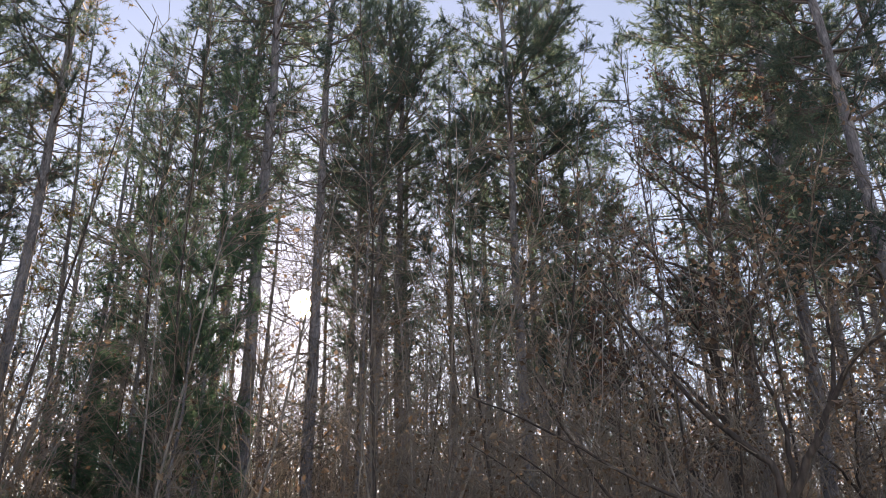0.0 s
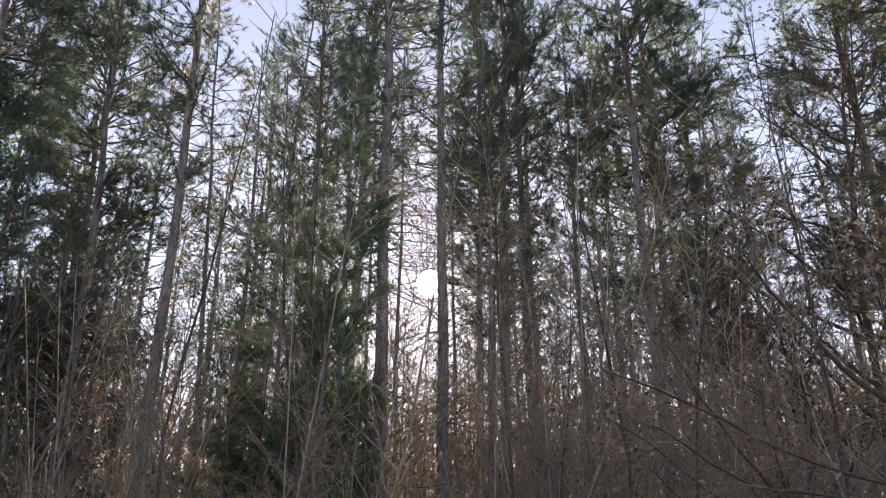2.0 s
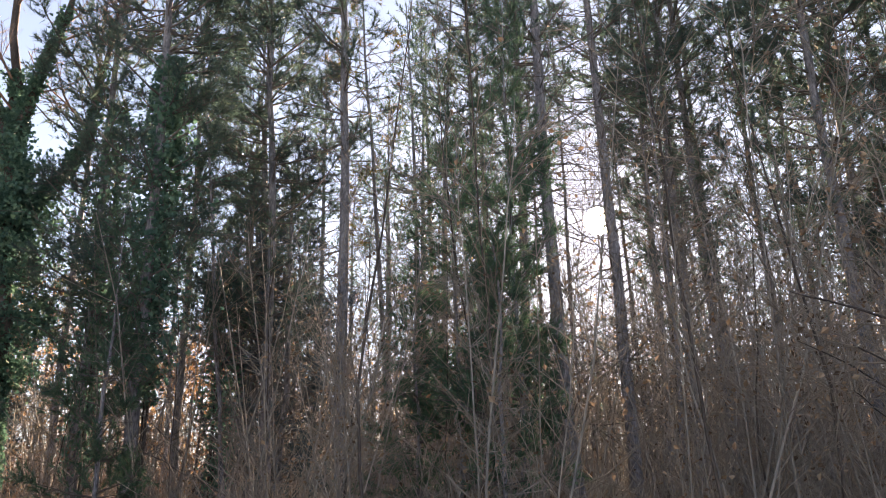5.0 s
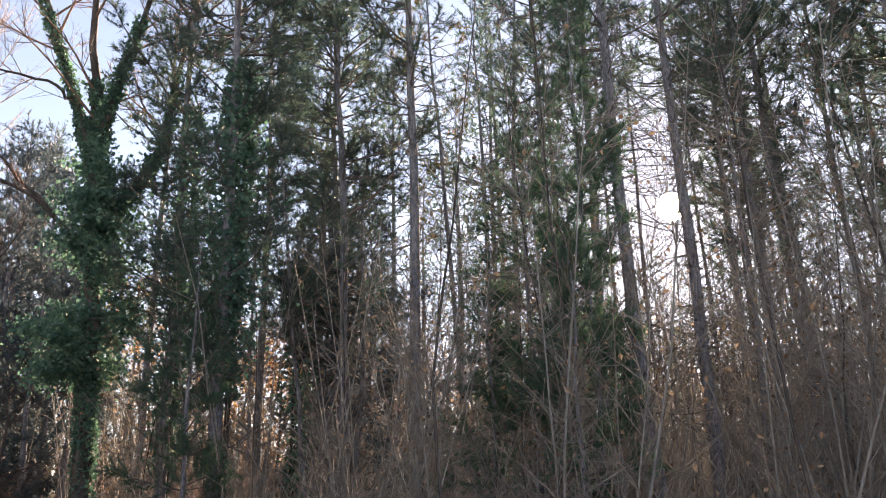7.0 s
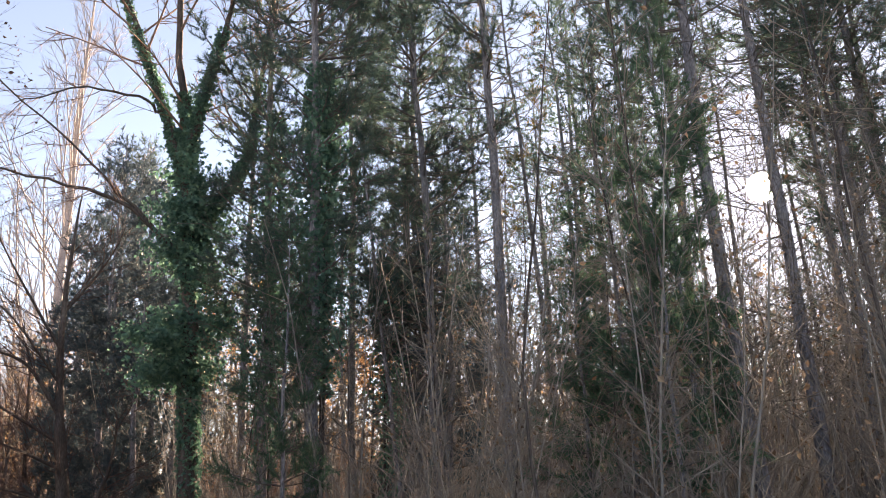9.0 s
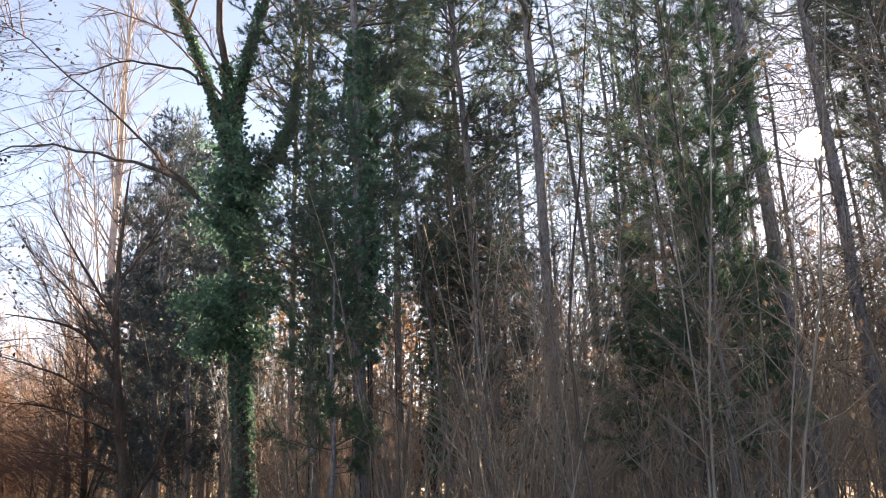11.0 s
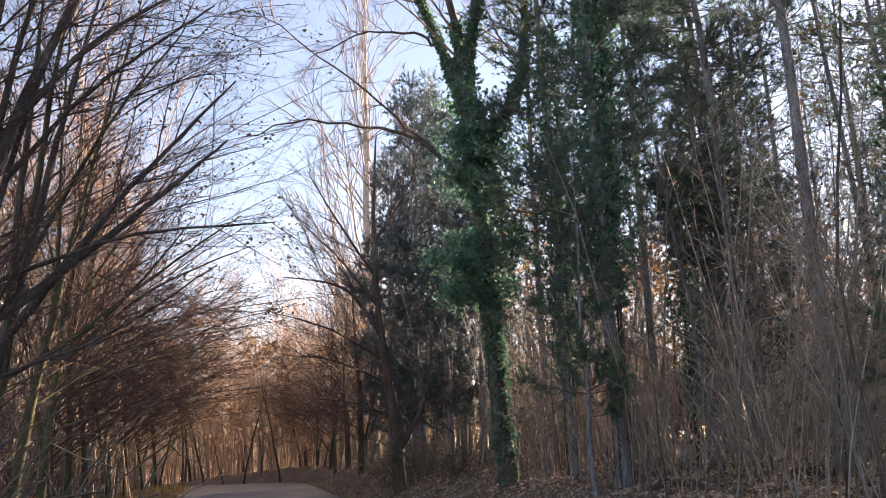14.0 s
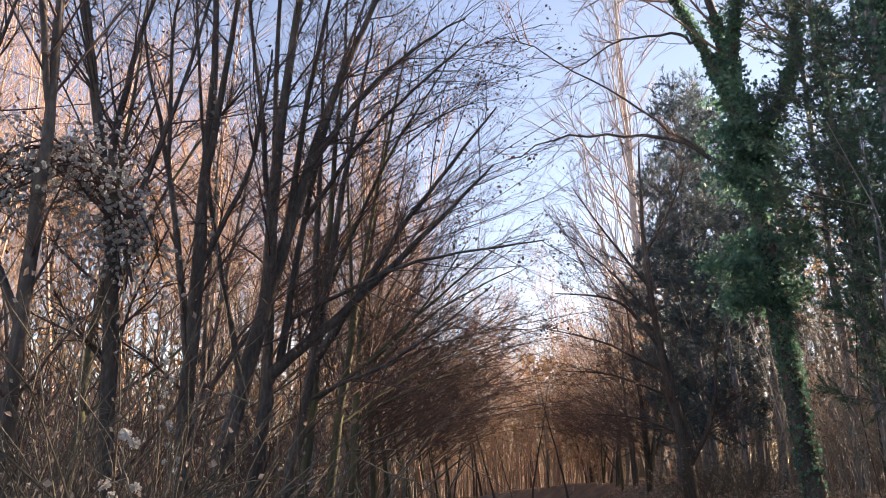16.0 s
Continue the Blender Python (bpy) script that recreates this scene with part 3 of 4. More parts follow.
forked_tree(44, "hornbeam_tree", 88.6, 9.0, [
    ((-0.1, -0.2), (0.5, 3.55), (-0.08, 0), 0.115, 0.085), ((0.5, 3.55), (2.2, 8.6), (-0.12, 0), 0.07, 0.014),
    ((0.5, 3.55), (1.05, 9.0), (-0.12, 0), 0.065, 0.014), ((0.8, 4.4), (1.4, 8.8), (-0.1, 0), 0.045, 0.012),
    ((0.62, 4.5), (0.15, 8.4), (0, 0), 0.04, 0.012), ((1.0, 5.0), (3.0, 7.4), (-0.1, 0.2), 0.04, 0.01), ((0.3, 2.6), (-0.4, 6.6), (-0.1, 0), 0.04, 0.01)], HB, ROW, leaves=1300, whips=6)
forked_tree(45, "hornbeam_tree", 85.8, 9.6, [
    ((-0.15, -0.2), (0.25, 2.8), (-0.03, 0), 0.095, 0.075), ((0.2, 2.6), (0.1, 8.4), (0, 0), 0.06, 0.012),
    ((0.25, 2.8), (2.8, 5.4), (-0.15, -0.25), 0.05, 0.012), ((0.27, 3.0), (1.3, 8.4), (-0.1, 0), 0.05, 0.012),
    ((0.5, 3.4), (3.0, 4.2), (0, 0.2), 0.03, 0.008), ((0.6, 4.6), (2.5, 7.0), (-0.1, 0.1), 0.035, 0.01)], HB, ROW, leaves=1300, whips=7)
hb_f = forked_tree(46, "hornbeam_tree", 83.9, 10.6, [
    ((-0.2, -0.2), (0.4, 3.06), (0, 0), 0.085, 0.065), ((0.4, 3.06), (1.3, 8.5), (-0.05, 0), 0.06, 0.012),
    ((0.4, 3.06), (2.8, 6.4), (-0.1, 0), 0.04, 0.01), ((0.35, 3.2), (0.4, 8.2), (0, 0), 0.04, 0.01), ((0.3, 2.6), (2.6, 4.0), (0, -0.2), 0.03, 0.008)], HB, ROW, leaves=1300, whips=7)
MOSSY = "bare hornbeam with mossy trunk leaning to the road"
hb_g = forked_tree(47, "hornbeam_tree", 82.5, 12.0, [
    ((-0.1, -0.2), (0.28, 4.66), (0, 0), 0.08, 0.055), ((0.28, 4.66), (0.5, 9.2), (0, 0), 0.05, 0.012),
    ((0.24, 4.0), (2.2, 8.0), (-0.15, 0), 0.04, 0.01), ((0.15, 2.8), (2.4, 5.0), (0.1, -0.2), 0.035, 0.01)], MOSSY, ROW, 11, 2.2, MOSSY_BARK, ARCH_TWIG, 1300, whips=8)
forked_tree(48, "hornbeam_tree", 80.7, 14.0, [
    ((-0.1, -0.2), (0.36, 4.15), (-0.05, 0), 0.085, 0.06), ((0.36, 4.15), (1.4, 9.5), (-0.05, 0), 0.05, 0.012),
    ((0.2, 3.2), (3.2, 5.8), (0.1, 0.1), 0.04, 0.01), ((0.34, 4.0), (0.2, 9.0), (0, 0), 0.04, 0.01), ((0.15, 2.6), (3.0, 3.9), (0, 0.2), 0.03, 0.008)], MOSSY, ROW, 11, 2.2, MOSSY_BARK, ARCH_TWIG, 1300, whips=8)
hb_i = forked_tree(49, "hornbeam_tree", 79.2, 17.0, [
    ((0, -0.2), (0.1, 4.7), (0, 0), 0.09, 0.06), ((0.1, 4.7), (0.8, 9.8), (0, 0), 0.05, 0.012),
    ((0.1, 3.5), (3.4, 6.0), (-0.1, 0.2), 0.045, 0.01), ((0.1, 4.2), (2.6, 8.6), (-0.1, 0), 0.04, 0.01), ((0.05, 2.8), (3.2, 4.0), (0, 0.2), 0.03, 0.008)], MOSSY, ROW, 11, 2.4, MOSSY_BARK, ARCH_TWIG, 1300, whips=9)
PULL, THIN = (0.0, 0.0, 0.0), (0.2, 0.4)
for ob, az, d, size in ((hb_g, 97.0, 12.6, 1.0), (hb_f, 90.6, 14.5, 1.0), (hb_b, 106.0, 7.4, 1.0), (hb_i, 85.6, 18.5, 0.95)):
    copy_thing(ob, facing(az, d)).scale = (size, size, size)
beside(horn_c, *bearing(77.6, 21.0), 5, 1.0, True)
beside(horn_f, *bearing(75.4, 29.0), 15, 1.05, True)
for ob, az, d, spin, size in ((horn_f, 78.4, 19.0, 20, 0.9), (horn_c, 76.6, 25.0, -10, 1.0), (horn_c, 74.4, 34.0, 0, 1.0),
                              (horn_f, 73.4, 40.0, 25, 1.0), (horn_c, 72.6, 47.0, -20, 1.0)):
    beside(ob, *bearing(az, d), spin, size)
for az, d, spin, size in ((63.4, 58, 20, 1.0), (65.2, 64, 80, 1.1), (67.2, 60, -40, 1.05), (69.0, 66, 60, 1.1), (70.8, 60, 0, 1.0), (72.8, 64, 120, 1.1), (66.2, 74, 30, 1.2), (68.2, 78, 10, 1.2), (71.6, 76, 70, 1.2)):
    beside(horn_e, *bearing(az, d), spin, size)
for ob, az, d, spin, size in ((horn_f, 59.6, 34.0, 175, 0.7), (horn_c, 61.2, 41.0, 190, 0.8), (horn_f, 62.4, 48.0, 170, 0.9), (horn_c, 63.4, 56.0, 185, 0.95)):
    beside(ob, *bearing(az, d), spin, size)
rng = np.random.default_rng(8)
beside(horn_e, 14, -11, 0, 1.1, True)
for i in range(18):
    s, o = -8 + 72 * (i + rng.uniform(0, 1)) / 18, -rng.uniform(8.0, 21)
    beside(horn_e, s, o, rng.uniform(-70, 70), rng.uniform(1.2, 1.6))


FINE = ((8, 0.06, 0.05, 9, 40, 0.4, 5, 0.15), (7, 0.09, 0.08, 8, 40, 0.42, 4, 0.15), (5, 0.11, 0.05, 6, 40, 0.45, 3, 0.15), (3, 0.13, 0.0, 0, 0, 0, 3, 0))


def ivy_tree(az, d):
    """A forked broad-leaved tree, its trunk and lower limbs wrapped in ivy."""
    rng = np.random.default_rng(51)
    top = thing("ivy_tree", "bare forked tree thickly wrapped in dark green ivy", "tree")
    twigs, tips = Geo(), []
    limbs = [
        (curve([(0.08, 0, -0.3), (-0.09, 0, 2.5), (-0.25, 0.1, 5), (-0.51, 0, 8.2), (-0.62, 0.1, 9.5), (-0.92, 0.2, 11.6), (-1.2, 0.3, 16)], 22), 0.2, 0.05),
        (curve([(-0.6, 0, 8.0), (-0.85, 0.1, 9.0), (-1.36, 0.2, 10.5), (-2.1, 0.3, 12.4), (-2.9, 0.3, 15.5)], 14), 0.11, 0.04),
        (curve([(-0.55, 0, 8.6), (-0.4, -0.2, 9.5), (-0.22, -0.3, 10.4), (0.1, -0.3, 12.2), (0.5, -0.2, 15)], 14), 0.1, 0.04),
        (curve([(-0.3, 0, 6.4), (0.0, 0.2, 7.4), (0.5, 0.3, 8.4), (0.85, 0.4, 9.6), (1.1, 0.5, 13)], 14), 0.12, 0.04),
    ]
    for line, r0, r1 in limbs:
        line = line + rng.normal(size=line.shape) * 0.025
        w = Geo()
        w.tube(line, np.linspace(r0, r1, len(line)), 8)
        part("trunk" if r0 > 0.15 else "limb", w.mesh("ivy_tree_limb", GREY_BARK), top)
        for _ in range(8):
            q, e = along(line, rng.uniform(0.55, 1))
            grow(twigs, tips, rng, q, off_axis(rng, e, 45), rng.uniform(1.8, 3.4), 0.03, 1, FINE)
    for knots, r in (([(-0.4, 0, 6.4), (-1.65, -0.2, 7.35), (-3.0, -0.3, 7.75), (-4.2, -0.4, 7.85), (-5.4, -0.5, 7.5)], 0.05),
                     ([(-1.15, 0.1, 9.75), (-1.7, 0, 10.0), (-2.9, -0.1, 10.0), (-4.0, -0.2, 9.4)], 0.04),
                     ([(-1.0, -0.1, 6.9), (-2.2, -0.4, 8.0), (-3.6, -0.6, 9.2), (-5.2, -0.7, 10.4)], 0.035)):
        line = curve(knots, 14) + rng.normal(size=(14, 3)) * 0.03
        w = Geo()
        w.tube(line, np.linspace(r, 0.01, 14), 5)
        part("limb", w.mesh("ivy_tree_limb", GREY_BARK), top)
        for _ in range(13):
            q, e = along(line, rng.uniform(0.25, 1))
            grow(twigs, tips, rng, q, off_axis(rng, e, 45), rng.uniform(0.6, 1.4), 0.012, 1, FINE)
    part("branchwork", twigs.mesh("ivy_tree_branches", RED_TWIG), top)
    g = Geo()
    # a close sleeve of leaves on trunk and limbs: leaves, stretch, thickness
    for (line, r0, r1), count, lo, hi, wide in zip(limbs, (9000, 2600, 2400, 4200), (0.12, 0.0, 0.0, 0.0), (0.74, 0.8, 0.7, 0.85), (0.15, 0.09, 0.09, 0.14)):
        t = lo + (hi - lo) * rng.uniform(0, 1, count)
        at = np.array([along(line, x)[0] for x in t])
        v = unit(rng.normal(size=(count, 3)) * np.array((1, 1, 0.3)))
        ragged = 0.6 + 0.4 * np.sin(at[:, 2] * 5.1 + np.arctan2(v[:, 1], v[:, 0]) * 2)
        at = at + v * (0.09 + wide * np.clip((at[:, 2] - 2.2) / 2.0, 0.15, 1) * (1.1 - 0.7 * t) * ragged * np.abs(rng.normal(size=count)))[:, None]
        leaf_quads(g, rng, at, 0.07, 0.0, 1.15)
    low = np.array([along(limbs[0][0], x)[0] for x in 0.28 - 0.26 * rng.uniform(0, 1, 2600) ** 1.7])
    around = unit(rng.normal(size=(2600, 3)) * np.array((1, 1, 0.1)))
    leaf_quads(g, rng, low + around * rng.uniform(0.15, 0.25, (2600, 1)), 0.068, 0.0, 1.15)
    # clumps that stand off the trunk: side, height, size
    for i in range(68):
        h, side, wide = (rng.uniform(3.9, 5.3), -0.42, 0.8) if i < 32 else (rng.uniform(6.0, 8.4), 0.0, 0.42) if i < 52 else (rng.uniform(5.0, 7.4), 0.25, 0.5)
        q, _e = along(limbs[0][0], (h + 0.3) / 16.3)
        a, k, out = rng.uniform(0, 2 * math.pi), rng.uniform(0.1, 0.26), wide * rng.uniform(0.1, 1) ** 0.7
        at = q + np.array((math.cos(a) * out + side, math.sin(a) * out, 0)) + rng.normal(size=(130, 3)) * np.array((k, k, k * 0.7))
        leaf_quads(g, rng, at, 0.075, 0.0, 1.15)
    for _ in range(46):     # trailing sprays
        q, _e = along(limbs[0][0], rng.uniform(0.26, 0.5))
        a = rng.uniform(0, 2 * math.pi)
        spray = wander(rng, q, (math.cos(a), math.sin(a), rng.uniform(-0.2, 0.4)), rng.uniform(0.5, 1.3), 8, 0.2, -0.35)
        at = np.array([along(spray, x)[0] for x in rng.uniform(0.2, 1, 90)]) + rng.normal(size=(90, 3)) * 0.09
        leaf_quads(g, rng, at, 0.075, 0.0, 1.15)
    part("ivy", g.mesh("ivy_cover", IVY_LEAF, False), top, "dense dark green ivy leaves")
    top.matrix_basis = facing(az, d)
    return top


def ivy_column(az, d, height, seed, count, base=1.0, thick=1.0):
    """Ivy that climbs a pine's trunk."""
    rng = np.random.default_rng(seed)
    g, stems = Geo(), Geo()
    h = base + (height - base) * rng.uniform(0, 1, count) ** 0.9
    a = rng.uniform(0, 2 * math.pi, count)
    r = 0.12 + thick * np.abs(rng.normal(size=count)) * (0.06 + 0.22 * np.sin(np.clip((h - base) / (height - base), 0, 1) * math.pi) * (0.6 + 0.4 * np.sin(h * 2.1 + 2 * np.sin(a))))
    leaf_quads(g, rng, np.column_stack([r * np.cos(a), r * np.sin(a), h]), 0.085, 0.0, 1.15)
    for k in range(6):
        b = rng.uniform(0, 2 * math.pi)
        z = np.linspace(-0.1, height * 0.8, 18)
        w = b + np.cumsum(rng.normal(size=18) * 0.15)
        stems.tube(np.column_stack([0.14 * np.cos(w), 0.14 * np.sin(w), z]), np.linspace(0.022, 0.008, 18), 4)
    top = thing("ivy_vine", "dark green ivy climbing a pine trunk", "vine", "ivy on the pines")
    part("brushwood", stems.mesh("ivy_stems", GREY_BARK), top)
    part("foliage", g.mesh("ivy_leaves", IVY_LEAF, False), top)
    top.matrix_basis = facing(az, d)
    return top


ivy_tree(49.9, 17.0)
ivy_column(42.1, 14.2, 9.4, 61, 6000, 3.0, 1.7)
ivy_column(45.5, 16.5, 9.5, 62, 3200, 2.0, 1.0)
ivy_column(37.0, 18.0, 7.0, 63, 2200)

# the bare tree at the top of the bank, the poplar behind it
LEAFY = ((10, 0.06, 0.03, 13, 48, 0.34, 6, 0.18), (5, 0.09, 0.05, 5, 42, 0.5, 3, 0.15), (2, 0.11, 0.05, 0, 0, 0, 3, 0))
BARE = ((14, 0.06, 0.03, 24, 48, 0.36, 8, 0.18), (9, 0.09, 0.05, 13, 42, 0.42, 5, 0.15), (4, 0.11, 0.05, 7, 40, 0.42, 3, 0.12), (2, 0.14, 0.0, 0, 0, 0, 3, 0))
THIN = (0.4, 0.45)
bare = forked_tree(71, "bare_tree", 57.0, 24.2, [
    ((0.05, -0.2), (-0.4, 4.2), (0.08, 0), 0.21, 0.14), ((-0.4, 4.2), (-0.6, 11.0), (-0.2, 0), 0.12, 0.02), ((-0.45, 4.4), (-3.4, 6.4), (0.4, 0.5), 0.07, 0.012),
    ((0, 1.3), (1.0, 4.4), (0.25, -0.2), 0.09, 0.02), ((-0.2, 3.0), (-3.2, 3.9), (0, 0.2), 0.05, 0.01), ((-0.3, 3.8), (-3.6, 5.2), (0, 0.2), 0.05, 0.01),
    ((-0.1, 2.3), (-2.8, 2.8), (0, 0.2), 0.04, 0.01), ((-0.7, 6.4), (-2.6, 9.6), (-0.2, 0.2), 0.05, 0.01), ((-0.7, 7.4), (0.8, 10.4), (0.2, 0), 0.045, 0.01), ((-0.6, 5.4), (-3.0, 8.0), (0, 0.2), 0.04, 0.01)],
    "bare broad-leaved tree at the top of the road bank", "bare trees beside the road", 16, 2.6, leaves=150, leaf_mat=DRY_LEAF, leaf_size=0.05)
THIN = (0.2, 0.4)
copy_thing(bare, facing(59.5, 34) @ pose(0, 0, 0, 0, 0, 80)).scale = (0.75, 0.75, 0.75)
copy_thing(bare, facing(61.5, 44) @ pose(0, 0, 0, 0, 0, 200)).scale = (0.65, 0.65, 0.65)
copy_thing(bare, facing(60.4, 39) @ pose(0, 0, 0, 0, 0, 310)).scale = (0.7, 0.7, 0.7)
copy_thing(bare, facing(63.2, 56) @ pose(0, 0, 0, 0, 0, 30)).scale = (0.6, 0.6, 0.6)
POPLAR = ((16, 0.03, 0.03, 44, 38, 0.27, 7, 0.12), (7, 0.06, 0.11, 9, 26, 0.4, 4, 0.15), (3, 0.09, 0.1, 5, 28, 0.5, 3, 0.15), (2, 0.1, 0.05, 0, 0, 0, 3, 0))
THIN = (0.5, 0.55)
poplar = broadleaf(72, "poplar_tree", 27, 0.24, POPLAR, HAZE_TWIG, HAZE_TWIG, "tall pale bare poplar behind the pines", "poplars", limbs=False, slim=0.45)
THIN = (0.2, 0.4)
poplar.matrix_basis = facing(58.6, 46) @ Matrix.Scale(1.5, 4)
c = copy_thing(poplar, facing(60.6, 52) @ pose(0, 0, 0, 0, 0, 70))
c.scale = (0.85, 0.85, 0.7)
c = copy_thing(poplar, facing(57.0, 60) @ pose(0, 0, 0, 0, 0, 150))
c.scale = (0.9, 0.9, 0.75)

# beeches that keep their orange leaves, in the sun beyond the pines
beech = broadleaf(73, "beech_tree", 10.5, 0.1, LEAFY, GREY_BARK, TWIG, "sunlit beech keeping its orange dry leaves", "orange beeches", 1500, ORANGE_LEAF, 0.105, limbs=False)
beech.matrix_basis = facing(37.2, 44)
rng = np.random.default_rng(75)
for az, d in ((60.5, 50), (62.0, 47), (63.5, 52), (64.8, 49), (66.0, 54), (67.2, 51), (68.4, 56), (69.6, 52), (71.0, 50), (72.4, 47), (61.4, 56), (73.6, 52), (36.2, 38), (37.4, 40), (38.5, 37), (40.2, 39), (42.5, 41), (44.5, 40), (34.4, 40)):
    c = copy_thing(beech, facing(az, d) @ pose(0, 0, 0, 0, 0, rng.uniform(0, 360)))
    k = rng.uniform(0.45, 0.75)
    c.scale = (k, k, k)
for az, d in ((34.6, 36), (35.8, 33), (36.8, 36), (37.8, 32), (38.8, 34), (39.8, 33), (41.0, 35), (33.4, 34)):
    c = copy_thing(beech, facing(az, d) @ pose(0, 0, 0, 0, 0, rng.uniform(0, 360)))
    k = rng.uniform(0.6, 0.8)
    c.scale = (k * 1.3, k * 1.3, k)
rng = np.random.default_rng(74)
for az, d in ((38.6, 47), (36.2, 49), (40, 42), (44.5, 36), (49, 42), (53, 44), (58.5, 52), (62.5, 58), (32, 41), (27, 44), (66, 66), (68.5, 72), (64.5, 78), (70.5, 62), (74, 58), (20, 46), (79, 42), (85, 36), (92, 32), (99, 30)):
    c = copy_thing(beech, facing(az, d) @ pose(0, 0, 0, 0, 0, rng.uniform(0, 360)))
    k = rng.uniform(0.7, 1.15)
    c.scale = (k, k, k)


# ---- undergrowth ----
def sapling(seed, height, stems, twigs, leaves, mat=SAPLING_BARK, leaf_mat=DRY_LEAF):
    rng = np.random.default_rng(seed)
    top = thing("sapling", "thin bare sapling with a few dry leaves in the undergrowth", "sapling", "saplings under the pines")
    g, tips, f = Geo(), [], Geo()
    for _ in range(stems):
        L = height * rng.uniform(0.65, 1.05)
        b = wander(rng, (*(rng.normal(size=2) * 0.08), -0.15), (*(rng.normal(size=2) * 0.1), 1), L, 9, 0.06, 0.03)
        g.tube(b, (0.0045 + 0.0021 * L) * np.linspace(1, 0.25, 10), 5)
        for _ in range(twigs):
            q, e = along(b, rng.uniform(0.15, 1))
            w = wander(rng, q, off_axis(rng, e, rng.uniform(35, 65)), rng.uniform(0.35, 1.15), 3, 0.12, 0.15)
            f.tube(w[[0, 1, 3]], np.array((0.006, 0.005, 0.003)), 3)
            for _ in range(3):
                q2, e2 = along(w, rng.uniform(0.2, 1))
                w2 = wander(rng, q2, off_axis(rng, e2, 42), rng.uniform(0.15, 0.45), 2, 0.12, 0.1)
                f.tube(w2[::2], np.array((0.004, 0.0025)), 3)
                tips.append(w2[-1]), tips.append(w2[1])
    part("stem", g.mesh("sapling_stem", mat), top)
    part("brushwood", f.mesh("sapling_twigs", TWIG), top)
    tips = np.array(tips)
    g = Geo()
    leaf_quads(g, rng, tips[rng.integers(0, len(tips), leaves)] + rng.normal(size=(leaves, 3)) * 0.03, 0.042)
    part("foliage", g.mesh("sapling_leaves", leaf_mat, False), top)
    return top


SAPLINGS = [sapling(81, 5.5, 1, 22, 30), sapling(82, 4.2, 2, 16, 110), sapling(83, 6.5, 1, 26, 20), sapling(84, 3.2, 3, 14, 160),
            sapling(85, 5.0, 2, 20, 60), sapling(86, 7.2, 1, 30, 15, GREY_BARK)]
rng = np.random.default_rng(87)
first = list(SAPLINGS)
made = 0
while made < 250:
    az, d = rng.uniform(-46, 64), 7.4 + 13 * rng.uniform(0, 1) ** 1.3
    s, o = bearing(az, d)
    if o < 5.3 or (abs(az + 21.8) < 5 and d < 9) or (35.4 < az < 39.4 and d > 9) or 8.6 < az < 12.0:
        continue
    ob = SAPLINGS[made % 6]
    k = rng.uniform(0.7, 1.2)
    x, y, z = polar(az, d)
    m = pose(x, y, z, rng.uniform(-6, 6), rng.uniform(-6, 6), rng.uniform(0, 360))
    if first:
        first.pop(0).matrix_basis = m
    else:
        copy_thing(ob, m).scale = (k, k, k * rng.uniform(0.85, 1.15))
    made += 1


# taller thin stems deeper in the stand
rng = np.random.default_rng(88)
for i in range(84):
    az, d = -18 + 46 * (i + rng.uniform(0, 1)) / 84, rng.uniform(14, 27)
    k = rng.uniform(1.1, 1.7)
    if 8.4 < az < 12.2:
        k, d = 0.9, max(d, 18.0)
    x, y, z = polar(az, d)
    copy_thing(SAPLINGS[(0, 2, 4, 5)[i % 4]], pose(x, y, z, rng.uniform(-7, 7), rng.uniform(-7, 7), rng.uniform(0, 360))).scale = (k, k, k)


def thicket(name, seed, count, near, far, az0, az1, tall, label, keep, mat=SAPLING_BARK):
    """A far tangle of thin stems, too many to count."""
    rng = np.random.default_rng(seed)
    g = Geo()
    n = 0
    while n < count:
        az, d = rng.uniform(az0, az1), near + (far - near) * rng.uniform(0, 1)
        s, o = bearing(az, d)
        if not keep(s, o) or (35.5 < az < 39.2 and d > 15):
            continue
        x, y, z = polar(az, d)
        h = tall * rng.uniform(0.35, 1.1)
        b = wander(rng, (x, y, z - 0.1), (*(rng.normal(size=2) * 0.13), 1), h, 4, 0.07)
        g.tube(b, (0.006 + 0.003 * h) * np.linspace(1, 0.3, 5), 3)
        for _ in range(6):
            q, e = along(b, rng.uniform(0.2, 1))
            w = wander(rng, q, off_axis(rng, e, 45), rng.uniform(0.4, 1.3), 2, 0.15, 0.1)
            g.tube(w[::2], np.array((0.007, 0.004)), 3)
        n += 1
    return tagged(new(name, g.mesh(name, mat)), label, "undergrowth", kind="stuff")


thicket("undergrowth", 91, 2400, 13, 48, -50, 66, 6.0, "dense brown tangle of thin bare stems under the pines", lambda s, o: o - float(bend(s)) > 5.8)
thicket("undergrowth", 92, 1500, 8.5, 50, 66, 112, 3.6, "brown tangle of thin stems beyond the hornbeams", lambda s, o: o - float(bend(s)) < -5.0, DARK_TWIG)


thicket("undergrowth", 93, 700, 44, 72, 58, 80, 2.6, "low tan brush where the road bends away", lambda s, o: not -2.6 < o - float(bend(s)) < 4.5, TWIG)


